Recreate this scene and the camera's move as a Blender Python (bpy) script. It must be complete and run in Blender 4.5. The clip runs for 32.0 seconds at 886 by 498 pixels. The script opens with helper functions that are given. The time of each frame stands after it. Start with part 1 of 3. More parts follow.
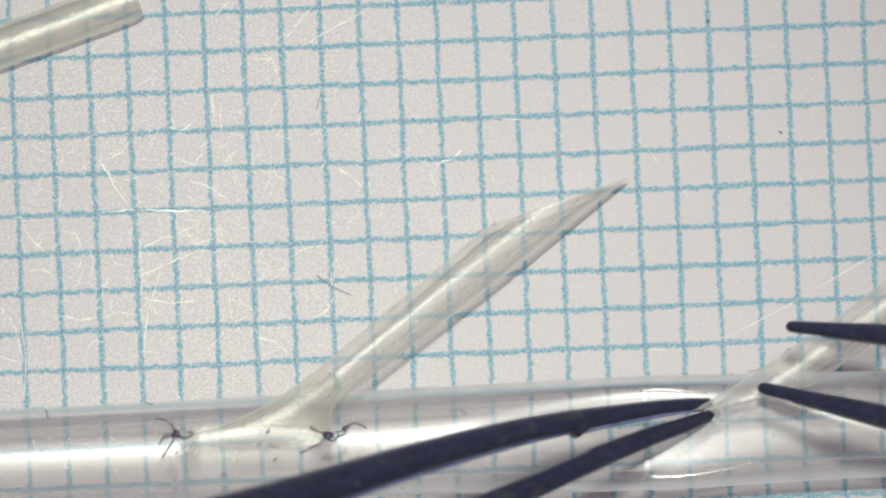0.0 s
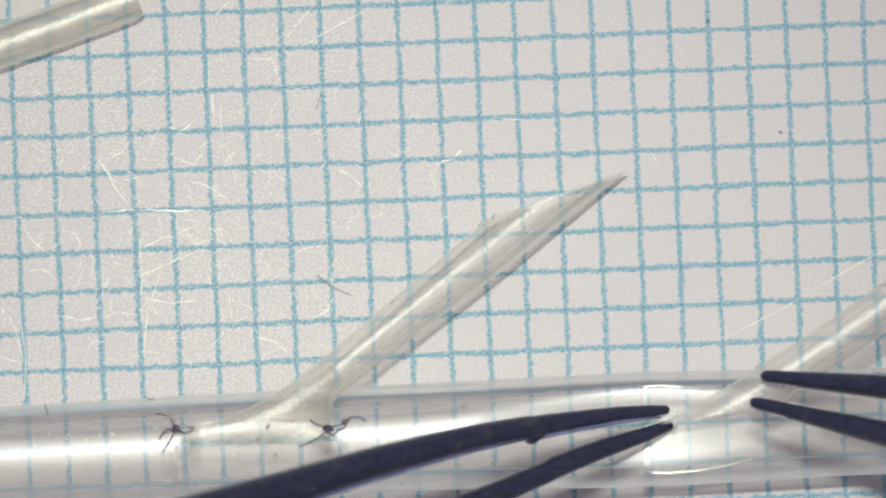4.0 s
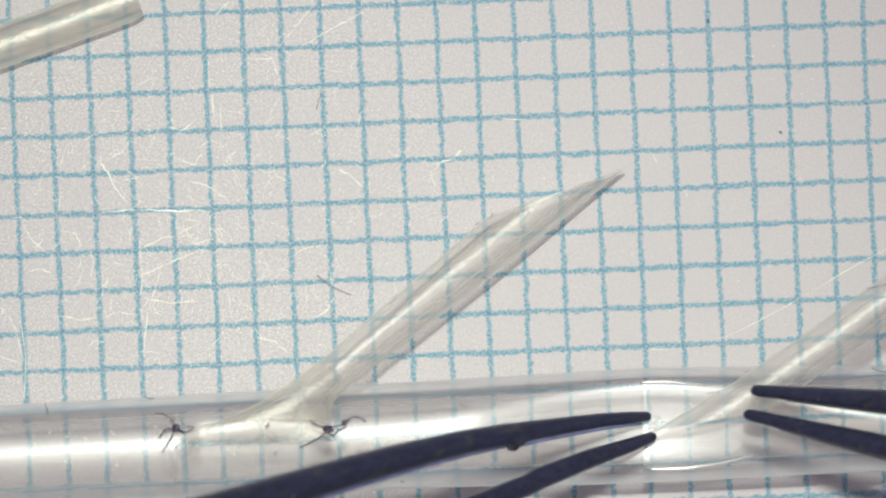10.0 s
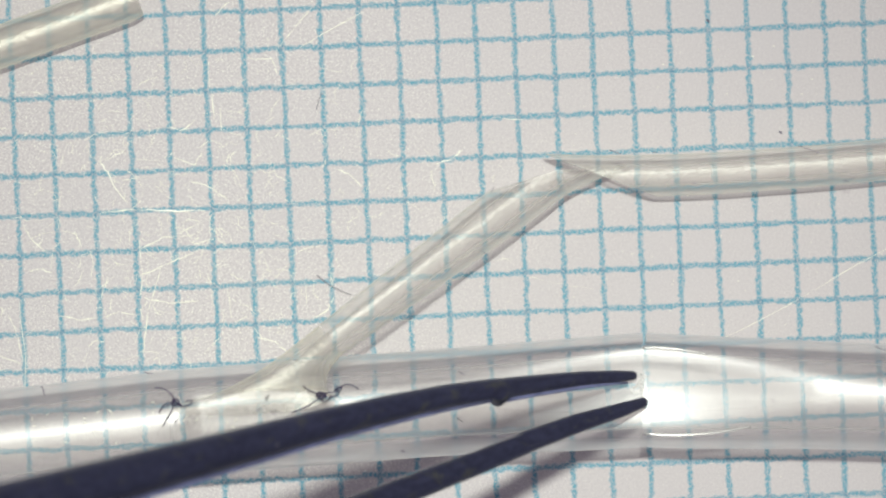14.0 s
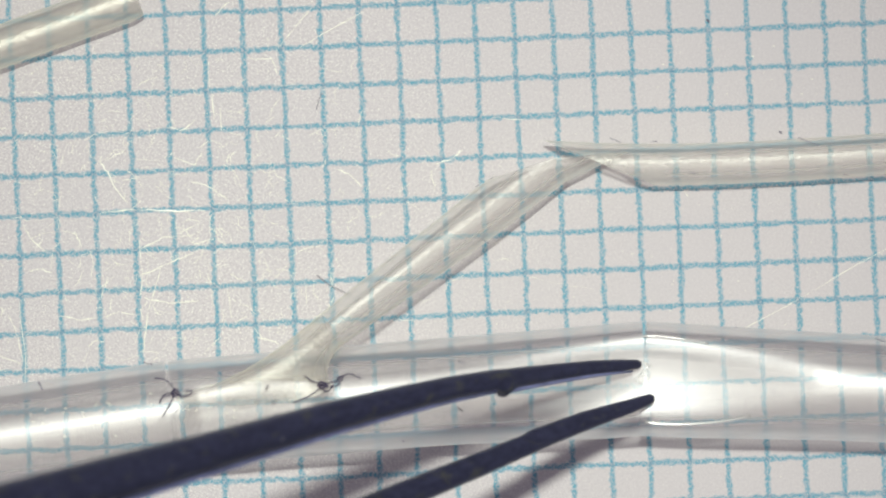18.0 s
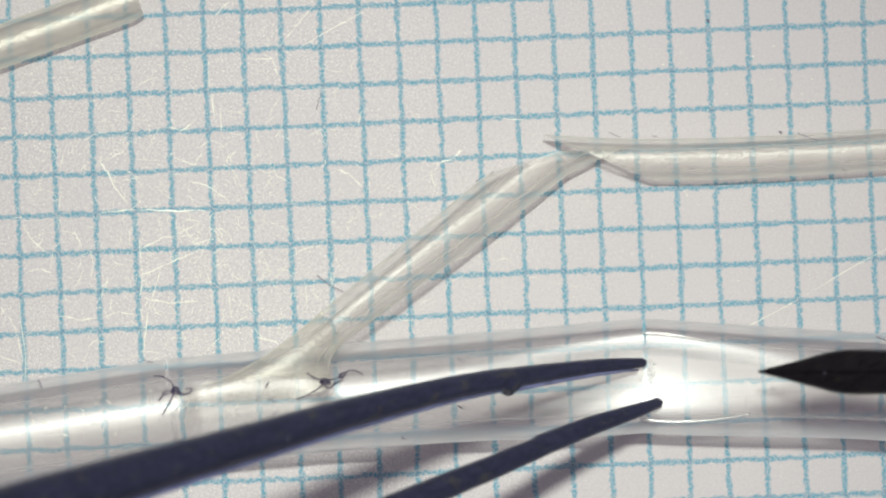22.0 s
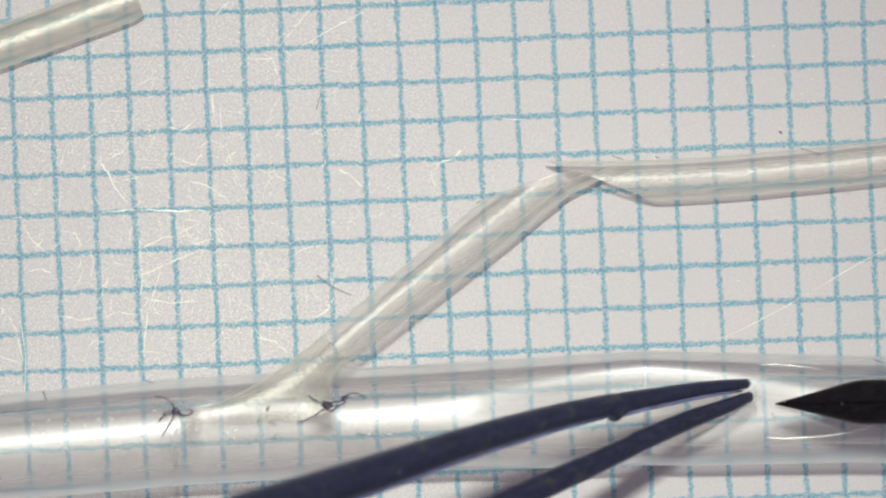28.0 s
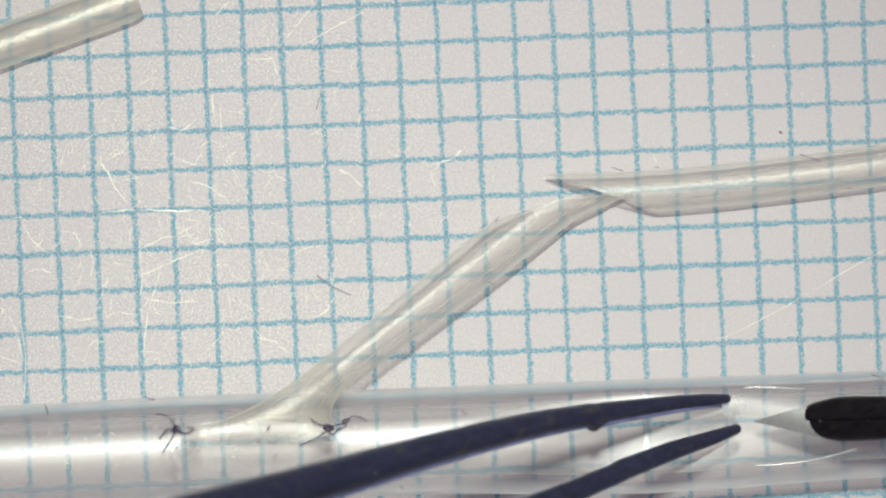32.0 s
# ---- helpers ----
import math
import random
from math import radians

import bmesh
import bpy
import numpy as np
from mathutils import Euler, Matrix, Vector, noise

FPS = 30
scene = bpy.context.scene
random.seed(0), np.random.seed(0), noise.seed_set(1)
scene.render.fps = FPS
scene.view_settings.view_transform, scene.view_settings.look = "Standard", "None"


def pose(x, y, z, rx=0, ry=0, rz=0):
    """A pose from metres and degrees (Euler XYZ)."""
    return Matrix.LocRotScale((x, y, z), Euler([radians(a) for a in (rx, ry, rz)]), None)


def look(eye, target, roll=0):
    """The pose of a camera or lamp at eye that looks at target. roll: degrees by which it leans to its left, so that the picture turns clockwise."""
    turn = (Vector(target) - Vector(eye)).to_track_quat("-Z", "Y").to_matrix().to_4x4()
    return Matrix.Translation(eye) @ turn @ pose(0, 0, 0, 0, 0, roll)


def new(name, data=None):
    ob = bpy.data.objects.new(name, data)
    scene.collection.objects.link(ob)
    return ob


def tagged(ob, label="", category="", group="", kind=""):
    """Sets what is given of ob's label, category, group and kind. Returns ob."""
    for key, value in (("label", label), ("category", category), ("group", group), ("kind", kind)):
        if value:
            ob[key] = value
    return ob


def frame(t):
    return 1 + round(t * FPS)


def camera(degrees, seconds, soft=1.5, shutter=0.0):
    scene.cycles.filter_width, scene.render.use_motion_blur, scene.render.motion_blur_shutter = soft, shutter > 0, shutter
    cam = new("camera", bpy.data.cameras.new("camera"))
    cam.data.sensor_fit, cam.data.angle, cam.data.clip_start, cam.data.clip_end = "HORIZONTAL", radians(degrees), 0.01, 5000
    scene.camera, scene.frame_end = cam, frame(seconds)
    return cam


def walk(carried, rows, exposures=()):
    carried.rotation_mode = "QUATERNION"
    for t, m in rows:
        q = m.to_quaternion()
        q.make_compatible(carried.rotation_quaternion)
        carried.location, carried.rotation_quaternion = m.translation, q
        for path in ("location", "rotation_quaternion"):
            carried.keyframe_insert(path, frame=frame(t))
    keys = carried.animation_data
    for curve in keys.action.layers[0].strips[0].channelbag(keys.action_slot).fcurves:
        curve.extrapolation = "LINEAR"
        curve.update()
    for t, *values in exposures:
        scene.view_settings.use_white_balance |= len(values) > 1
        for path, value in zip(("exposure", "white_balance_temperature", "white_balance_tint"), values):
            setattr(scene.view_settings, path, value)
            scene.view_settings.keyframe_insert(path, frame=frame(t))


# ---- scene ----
# ---- camera ----
cam = camera(6.503, 32.0, soft=2.3, shutter=0.5)
EYE = 0.2                      # height of the microscope's lens above the paper
cam.data.dof.use_dof, cam.data.dof.focus_distance, cam.data.dof.aperture_fstop = True, 0.1997, 115
walk(cam, [(0, pose(0, 0, EYE)), (32.0, pose(0, 0, EYE))])

# ---- world and light ----
scene.view_settings.exposure = 0.0
scene.cycles.transparent_max_bounces = 32
world = bpy.data.worlds.new("room")
scene.world = world
world.use_nodes = True
world.node_tree.nodes["Background"].inputs[0].default_value = (0.89, 0.83, 1.05, 1)
world.node_tree.nodes["Background"].inputs[1].default_value = 0.22

lamp_data = bpy.data.lights.new("microscope_lamp", "SPOT")
lamp_data.shadow_soft_size, lamp_data.energy = 0.008, 1.80
lamp_data.spot_size, lamp_data.spot_blend = radians(14.4), 1.0
lamp_data.color = (0.952, 0.998, 0.918)
lamp = new("microscope_lamp", lamp_data)
lamp.matrix_world = look((0.002, 0.047, 0.222), (-0.0008, -0.003, 0))

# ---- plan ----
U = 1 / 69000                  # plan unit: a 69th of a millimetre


def at(u, v, z=0.0):
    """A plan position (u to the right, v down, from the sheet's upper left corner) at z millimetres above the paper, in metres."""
    k = (1 - z * 0.001 / EYE) * U
    return Vector(((u - 784) * k, (441 - v) * k, z * 0.001))


def bearing(a, b):
    """Degrees, anticlockwise, of the way from plan position a to b."""
    return math.degrees(math.atan2(a[1] - b[1], b[0] - a[0]))


# ---- materials ----
def material(name):
    m = bpy.data.materials.new(name)
    m.use_nodes = True
    m.node_tree.nodes.clear()
    return m, m.node_tree.nodes, m.node_tree.links


def noise_node(n, l, coord, scale, detail=3.0, rough=0.55):
    k = n.new("ShaderNodeTexNoise")
    k.inputs["Scale"].default_value, k.inputs["Detail"].default_value, k.inputs["Roughness"].default_value = scale, detail, rough
    l.new(coord, k.inputs["Vector"])
    return k.outputs["Fac"]


def math_node(n, l, op, a, b=None, c=None):
    k = n.new("ShaderNodeMath")
    k.operation = op
    for i, value in enumerate((a, b, c)):
        if value is None:
            continue
        if isinstance(value, (int, float)):
            k.inputs[i].default_value = value
        else:
            l.new(value, k.inputs[i])
    return k.outputs[0]


def ramp(n, l, fac, lo, hi, a=0.0, b=1.0):
    k = n.new("ShaderNodeMapRange")
    k.interpolation_type = "SMOOTHSTEP"
    for i, value in zip((1, 2, 3, 4), (lo, hi, a, b)):
        k.inputs[i].default_value = value
    l.new(fac, k.inputs[0])
    return k.outputs[0]


def mix_color(n, l, fac, a, b, blend="MIX"):
    k = n.new("ShaderNodeMix")
    k.data_type, k.blend_type = "RGBA", blend
    for i, value in zip((0, 6, 7), (fac, a, b)):
        if isinstance(value, (int, float)):
            k.inputs[i].default_value = value
        elif isinstance(value, tuple):
            k.inputs[i].default_value = (*value, 1)
        else:
            l.new(value, k.inputs[i])
    return k.outputs[2]


def paper_material():
    """Off-white paper with a printed blue-green millimetre grid, a little ragged and mottled."""
    m, n, l = material("graph_paper")
    out, bsdf, tc = n.new("ShaderNodeOutputMaterial"), n.new("ShaderNodeBsdfPrincipled"), n.new("ShaderNodeTexCoord")
    co = tc.outputs["Object"]
    turn = np.linalg.inv(np.array([[68.575, 3.19], [-2.922, 69.118]]))
    start = turn @ np.array([784 - 22.3, 441 - 175.87])
    fibre = noise_node(n, l, co, 19000, 3, 0.65)
    speck = noise_node(n, l, co, 17000, 2, 0.6)
    ragged = noise_node(n, l, co, 11000, 4, 0.7)
    wobble = n.new("ShaderNodeTexNoise")
    wobble.inputs["Scale"].default_value, wobble.inputs["Detail"].default_value = 1500, 2
    l.new(co, wobble.inputs["Vector"])
    split = n.new("ShaderNodeSeparateColor")
    l.new(wobble.outputs["Color"], split.inputs[0])
    jag = n.new("ShaderNodeTexNoise")
    jag.inputs["Scale"].default_value, jag.inputs["Detail"].default_value = 7000, 2
    l.new(co, jag.inputs["Vector"])
    teeth = n.new("ShaderNodeSeparateColor")
    l.new(jag.outputs["Color"], teeth.inputs[0])
    lines = []
    for i in range(2):
        dot = n.new("ShaderNodeVectorMath")
        dot.operation = "DOT_PRODUCT"
        dot.inputs[1].default_value = (turn[i][0] / U, -turn[i][1] / U, 0)
        l.new(co, dot.inputs[0])
        shift = math_node(n, l, "MULTIPLY_ADD", split.outputs[i], 0.10, float(start[i]) - 0.05)
        shift = math_node(n, l, "MULTIPLY_ADD", teeth.outputs[i], 0.16, math_node(n, l, "SUBTRACT", shift, 0.08))
        place = math_node(n, l, "ADD", dot.outputs["Value"], shift)
        away = math_node(n, l, "ABSOLUTE", math_node(n, l, "SUBTRACT", math_node(n, l, "FRACT", math_node(n, l, "ADD", place, 0.5)), 0.5))
        rag = math_node(n, l, "MULTIPLY_ADD", ragged, 0.07, -0.035)
        lines.append(ramp(n, l, math_node(n, l, "ADD", away, rag), 0.032, 0.095, 1.0, 0.0))
    ink = math_node(n, l, "MAXIMUM", lines[0], lines[1])
    ink = math_node(n, l, "MULTIPLY", ink, ramp(n, l, speck, 0.40, 0.62, 1.0, 0.38))
    axis = n.new("ShaderNodeSeparateXYZ")
    l.new(co, axis.inputs[0])
    worn = ramp(n, l, axis.outputs[0], -0.006, 0.007, 1.0, 0.25)
    grit = math_node(n, l, "MULTIPLY_ADD", math_node(n, l, "SUBTRACT", ramp(n, l, fibre, 0.3, 0.7), 0.5), math_node(n, l, "MULTIPLY_ADD", worn, 0.75, 0.25), 0.5)
    tone = mix_color(n, l, grit, (0.562, 0.512, 0.508), (0.748, 0.698, 0.684))
    tone = mix_color(n, l, math_node(n, l, "MULTIPLY", ramp(n, l, speck, 0.60, 0.70), worn), tone, (0.86, 0.82, 0.77))
    tone = mix_color(n, l, math_node(n, l, "MULTIPLY", ramp(n, l, noise_node(n, l, co, 24000, 1, 0.5), 0.59, 0.67), worn), tone, (0.97, 0.95, 0.86))
    tone = mix_color(n, l, ramp(n, l, noise_node(n, l, co, 260, 3), 0.35, 0.7, 0.0, 0.35), tone, (0.635, 0.595, 0.595))
    crossing = mix_color(n, l, math_node(n, l, "MULTIPLY", lines[0], lines[1]), (0.072, 0.345, 0.46), (0.052, 0.255, 0.38))
    l.new(mix_color(n, l, math_node(n, l, "MULTIPLY", ink, 0.93), tone, crossing), bsdf.inputs["Base Color"])
    bsdf.inputs["Roughness"].default_value = 0.75
    bump = n.new("ShaderNodeBump")
    bump.inputs["Strength"].default_value, bump.inputs["Distance"].default_value = 0.35, 0.00002
    l.new(fibre, bump.inputs["Height"])
    l.new(bump.outputs[0], bsdf.inputs["Normal"])
    l.new(bsdf.outputs[0], out.inputs[0])
    return m


def silicone_material(name, tint, milk, cloud=0.05, rough=0.15, shine=0.03, graze=0.55, fall=1.3, bumpy=0.25, white=(0.88, 0.865, 0.82), veil=0.45):
    """Clear silicone rubber: lets light through with a slight tint, is a little milky, and shines in a sharp and a wide lobe, most at a slant."""
    m, n, l = material(name)
    out, tc = n.new("ShaderNodeOutputMaterial"), n.new("ShaderNodeTexCoord")
    clear, sharp, wide, soft, glow = (n.new(k) for k in ("ShaderNodeBsdfTransparent", "ShaderNodeBsdfGlossy", "ShaderNodeBsdfGlossy", "ShaderNodeBsdfDiffuse", "ShaderNodeBsdfTranslucent"))
    co = tc.outputs["Object"]
    streak = noise_node(n, l, co, 900, 4, 0.6)
    grain = noise_node(n, l, co, 9000, 3, 0.6)
    clear.inputs[0].default_value = (*tint, 1)
    for k in (soft, glow):
        k.inputs[0].default_value = (*white, 1)
    sharp.inputs["Roughness"].default_value, wide.inputs["Roughness"].default_value = rough, 0.45
    bump = n.new("ShaderNodeBump")
    bump.inputs["Strength"].default_value, bump.inputs["Distance"].default_value = min(1, bumpy), 0.00002 * max(1, bumpy)
    l.new(math_node(n, l, "MULTIPLY_ADD", grain, 0.4, streak), bump.inputs["Height"])
    for k in (sharp, wide):
        k.inputs["Color"].default_value = (*(c / max(white) for c in white), 1)
    for k in (sharp, wide, soft):
        l.new(bump.outputs[0], k.inputs["Normal"])
    body, milky, whole, lobes, slant = *(n.new("ShaderNodeMixShader") for k in range(4)), n.new("ShaderNodeLayerWeight")
    milky.inputs[0].default_value, lobes.inputs[0].default_value = 0.3, veil
    l.new(soft.outputs[0], milky.inputs[1])
    l.new(glow.outputs[0], milky.inputs[2])
    l.new(sharp.outputs[0], lobes.inputs[1])
    l.new(wide.outputs[0], lobes.inputs[2])
    l.new(ramp(n, l, streak, 0.3, 0.75, milk, milk + cloud), body.inputs[0])
    l.new(clear.outputs[0], body.inputs[1])
    l.new(milky.outputs[0], body.inputs[2])
    slant.inputs[0].default_value = 0.5
    l.new(math_node(n, l, "MULTIPLY_ADD", math_node(n, l, "POWER", slant.outputs["Facing"], fall), graze, shine), whole.inputs[0])
    l.new(body.outputs[0], whole.inputs[1])
    l.new(lobes.outputs[0], whole.inputs[2])
    l.new(whole.outputs[0], out.inputs[0])
    return m


def plain_material(name, color, rough=0.5, metal=0.0, scale=4000, vary=0.25, bumpy=0.2):
    m, n, l = material(name)
    out, bsdf, tc = n.new("ShaderNodeOutputMaterial"), n.new("ShaderNodeBsdfPrincipled"), n.new("ShaderNodeTexCoord")
    co = tc.outputs["Object"]
    f = noise_node(n, l, co, scale, 4, 0.6)
    g = noise_node(n, l, co, scale * 0.15, 3, 0.5)
    dark = tuple(c * (1 - vary) for c in color)
    light = tuple(min(1, c * (1 + vary)) for c in color)
    base = mix_color(n, l, ramp(n, l, f, 0.3, 0.7), dark, light)
    l.new(mix_color(n, l, ramp(n, l, g, 0.35, 0.7, 0.0, 0.5), base, dark), bsdf.inputs["Base Color"])
    l.new(ramp(n, l, f, 0.3, 0.7, rough * 0.8, min(1, rough * 1.25)), bsdf.inputs["Roughness"])
    bsdf.inputs["Metallic"].default_value = metal
    bump = n.new("ShaderNodeBump")
    bump.inputs["Strength"].default_value, bump.inputs["Distance"].default_value = bumpy, 0.00002
    l.new(f, bump.inputs["Height"])
    l.new(bump.outputs[0], bsdf.inputs["Normal"])
    l.new(bsdf.outputs[0], out.inputs[0])
    return m


def steel_material(name, color, streak, rough, turn=14):
    """Dark oxidised steel, ground lengthwise, with reflections put into the colour as faint paler streaks, and specks
    along it.
    """
    m, n, l = material(name)
    out, bsdf, tc, lay = n.new("ShaderNodeOutputMaterial"), n.new("ShaderNodeBsdfPrincipled"), n.new("ShaderNodeTexCoord"), n.new("ShaderNodeMapping")
    l.new(tc.outputs["Object"], lay.inputs["Vector"])
    lay.vector_type = "TEXTURE"
    lay.inputs["Rotation"].default_value = (0, 0, radians(turn))
    lay.inputs["Scale"].default_value = (45, 1, 1)
    grind = noise_node(n, l, lay.outputs[0], 7000, 3, 0.55)
    band = noise_node(n, l, lay.outputs[0], 3600, 2, 0.5)
    grain = noise_node(n, l, tc.outputs["Object"], 12000, 3, 0.6)
    speck = noise_node(n, l, tc.outputs["Object"], 3500, 1, 0.5)
    dark = tuple(c * 0.7 for c in color)
    base = mix_color(n, l, ramp(n, l, grind, 0.35, 0.68), dark, color)
    # streaky reflections along the steel, mixed into its colour
    base = mix_color(n, l, math_node(n, l, "MULTIPLY", ramp(n, l, band, 0.56, 0.75), ramp(n, l, grain, 0.35, 0.65, 0.35, 0.7)), base, streak)
    base = mix_color(n, l, ramp(n, l, speck, 0.76, 0.80, 0.0, 0.5), base, (0.25, 0.25, 0.3))
    l.new(base, bsdf.inputs["Base Color"])
    bsdf.inputs["Metallic"].default_value = 0.55
    l.new(ramp(n, l, grind, 0.3, 0.7, rough * 0.8, rough * 1.3), bsdf.inputs["Roughness"])
    bump = n.new("ShaderNodeBump")
    bump.inputs["Strength"].default_value, bump.inputs["Distance"].default_value = 0.12, 0.00002
    l.new(math_node(n, l, "MULTIPLY_ADD", grain, 0.3, grind), bump.inputs["Height"])
    l.new(bump.outputs[0], bsdf.inputs["Normal"])
    l.new(bsdf.outputs[0], out.inputs[0])
    return m


PAPER = paper_material()
VESSEL = [silicone_material("clear_silicone", (0.976, 0.972, 0.968), 0.022, 0.045, 0.36, 0.12, 0.62, 1.3, white=(0.88, 0.87, 0.86), veil=0.5),
          silicone_material("clear_lining", (0.987, 0.985, 0.982), 0.015, 0.02, 0.36, 0.022, 0.5, 2.2, veil=0.4),
          silicone_material("resting_silicone", (0.966, 0.960, 0.960), 0.03, 0.05, 0.45, 0.02, 0.75, 1.4, white=(0.88, 0.87, 0.86), veil=0.5)]
GRAFT = [silicone_material("cloudy_silicone", (0.984, 0.980, 0.972), 0.14, 0.09, 0.32, 0.06, 0.75, 1.7, 2.2, (0.95, 0.93, 0.85), 0.4),
         silicone_material("cloudy_lining", (0.983, 0.976, 0.979), 0.02, 0.03, 0.40, 0.02, 0.85, 2.6, 0.9, (0.92, 0.90, 0.82)),
         silicone_material("resting_graft", (0.984, 0.978, 0.974), 0.03, 0.04, 0.45, 0.02, 0.7, 2.0, 0.6, (0.94, 0.92, 0.82), 0.5)]
# shinier and milkier than the wall, for strands that stand in for glints
GLINT_FOLD = silicone_material("glinting_fold", (0.98, 0.977, 0.97), 0.22, 0.2, 0.2, 0.4, 0.6, 2.0, 0.5)
STUB = [silicone_material("glossy_silicone", (0.975, 0.97, 0.955), 0.15, 0.10, 0.36, 0.14, 0.6, 1.5, 2.2, (0.95, 0.92, 0.79), 0.35), GRAFT[1], GRAFT[2]]
FOOT = silicone_material("torn_silicone", (0.978, 0.975, 0.96), 0.08, 0.13, 0.36, 0.08, 0.55, 1.2, 2.0, (0.92, 0.89, 0.78), 0.4)
CUT = silicone_material("cut_silicone", (0.97, 0.965, 0.95), 0.10, 0.08, 0.25, 0.10, 0.5, 2.0)
BLUE_STEEL = steel_material("blued_steel", (0.057, 0.060, 0.113), (0.115, 0.115, 0.082), 0.46)
BLACK_STEEL = steel_material("blackened_steel", (0.017, 0.013, 0.016), (0.03, 0.026, 0.012), 0.34)
# paler than the jaws: the highlight along their ridges, put into the colour
HIGHLIGHT_STEEL = plain_material("highlight_steel", (0.24, 0.23, 0.16), 0.5, 0.8, 2500, 0.5, 0.1)
PALE_STEEL = plain_material("pale_blued_steel", (0.22, 0.24, 0.42), 0.5, 0.15, 1500, 0.3, 0.1)
DULL_STEEL = plain_material("dull_steel", (0.17, 0.16, 0.14), 0.5, 0.3, 2500, 0.3, 0.1)
PALE_METAL = plain_material("pale_metal", (0.62, 0.57, 0.47), 0.4, 0.3, 1500, 0.15, 0.1)
THREAD = plain_material("black_nylon", (0.035, 0.022, 0.075), 0.35, 0, 9000, 0.2)
FIBRE = plain_material("grey_fibre", (0.19, 0.17, 0.23), 0.6, 0, 9000, 0.3)
SCRATCH = plain_material("scratched_film", (0.97, 0.95, 0.80), 0.3, 0, 12000, 0.03)
TABLE = plain_material("table_top", (0.35, 0.36, 0.37), 0.6, 0, 300, 0.2)


# ---- mesh helpers ----
def part(name, bm, mat, parent=None, label="", smooth=True):
    me = bpy.data.meshes.new(name)
    bm.normal_update()
    bm.to_mesh(me)
    bm.free()
    if smooth:
        for p in me.polygons:
            p.use_smooth = True
    for m in mat if isinstance(mat, list) else [mat]:
        me.materials.append(m)
    ob = new(name, me)
    ob.parent = parent
    if label:
        tagged(ob, label)
    return ob


def loft(bm, rings, close=False, caps=(False, False)):
    """Skins closed rings of equal length, one after another."""
    made = [[bm.verts.new(p) for p in ring] for ring in rings]
    count = len(made[0])
    for a, b in zip(made, made[1:]):
        for i in range(count):
            j = (i + 1) % count
            bm.faces.new((a[i], a[j], b[j], b[i]))
    if caps[0]:
        bm.faces.new(made[0][::-1])
    if caps[1]:
        bm.faces.new(made[-1])
    return made


def ring_at(centre, along, ra, rb=None, count=32, power=2.0, roll=0.0):
    """A ring round centre, square to along; ra is the half width on the flat, rb the half height; power above 2 squares it."""
    along = Vector(along).normalized()
    side = Vector((0, 0, 1)).cross(along).normalized()
    up = along.cross(side)
    rb = ra if rb is None else rb
    ring = []
    for i in range(count):
        a = 2 * math.pi * i / count + roll
        c, s = math.cos(a), math.sin(a)
        c = math.copysign(abs(c) ** (2 / power), c)
        s = math.copysign(abs(s) ** (2 / power), s)
        ring.append(Vector(centre) + side * ra * c + up * rb * s)
    return ring


def spine(points, steps):
    """A smooth line (Catmull-Rom) through the points, each a Vector of any length."""
    pts = [2 * points[0] - points[1], *points, 2 * points[-1] - points[-2]]
    line = []
    for i in range(1, len(pts) - 2):
        p, q, r, s = pts[i - 1:i + 3]
        for k in range(steps):
            t = k / steps
            line.append(0.5 * ((2 * q) + (r - p) * t + (2 * p - 5 * q + 4 * r - s) * t * t + (3 * q - p - 3 * r + s) * t ** 3))
    line.append(points[-1])
    return line


def strand(bm, points, radius, steps=5, count=6, taper=1.0):
    """A thin round thread through the points."""
    line = spine([Vector(p) for p in points], steps)
    rings = []
    for i, p in enumerate(line):
        way = line[min(i + 1, len(line) - 1)] - line[max(i - 1, 0)]
        if abs(way.normalized().z) > 0.98:
            way = way + Vector((1e-5, 0, 0))
        rings.append(ring_at(p, way, radius * (1 + (taper - 1) * i / len(line)), count=count))
    loft(bm, rings, caps=(True, True))


def tube(bm, line, radius, wall=24 * U, count=48, flat=None, press=None, ridge=0.0):
    """A thin-walled hose, open at both ends, along the line; flat makes it oval, press cuts its upper side down to a share of its half height, tilted by a slope; ridge leaves faint extrusion lines along it."""
    outer, inner = [], []
    for i, p in enumerate(line):
        way = line[min(i + 1, len(line) - 1)] - line[max(i - 1, 0)]
        r = radius[i] if isinstance(radius, list) else radius
        f = flat[i] if flat else 1.0
        p = p - Vector((0, 0, r * (1 - f)))
        for rings, q in ((outer, r), (inner, r - wall)):
            ring = ring_at(p, way, q, r * f - (r - q), count=count)
            if ridge:
                ring = [p + (v - p) * (1 + ridge * math.sin(j * 2 * math.pi * 6 / count + 0.6)) for j, v in enumerate(ring)]
            if press and press[i][0] < 1.4:
                top = max(3 * U, press[i][0] * r * f - (r - q))
                for v in ring:
                    z = v.z - p.z
                    if z > 0:
                        # pinched: a dished facet with rounded rims
                        k = press[i][2]
                        low = max(2 * U, top + 10 * U * (v.y / q) ** 2 - press[i][1] * v.y)
                        v.z = p.z + max(0, min(z, low) - k * math.log(1 + math.exp(-abs(z - low) / k)) * min(1, z / (4 * k)))
            rings.append(ring)
    loft(bm, outer)
    count = len(bm.faces)
    loft(bm, [r[::-1] for r in inner])
    bm.faces.ensure_lookup_table()
    for f in bm.faces[count:]:
        f.material_index = 1
    # the underside rests on the paper and hardly shines
    bm.normal_update()
    for f in bm.faces[:count]:
        if f.normal.z < 0:
            f.material_index = 2


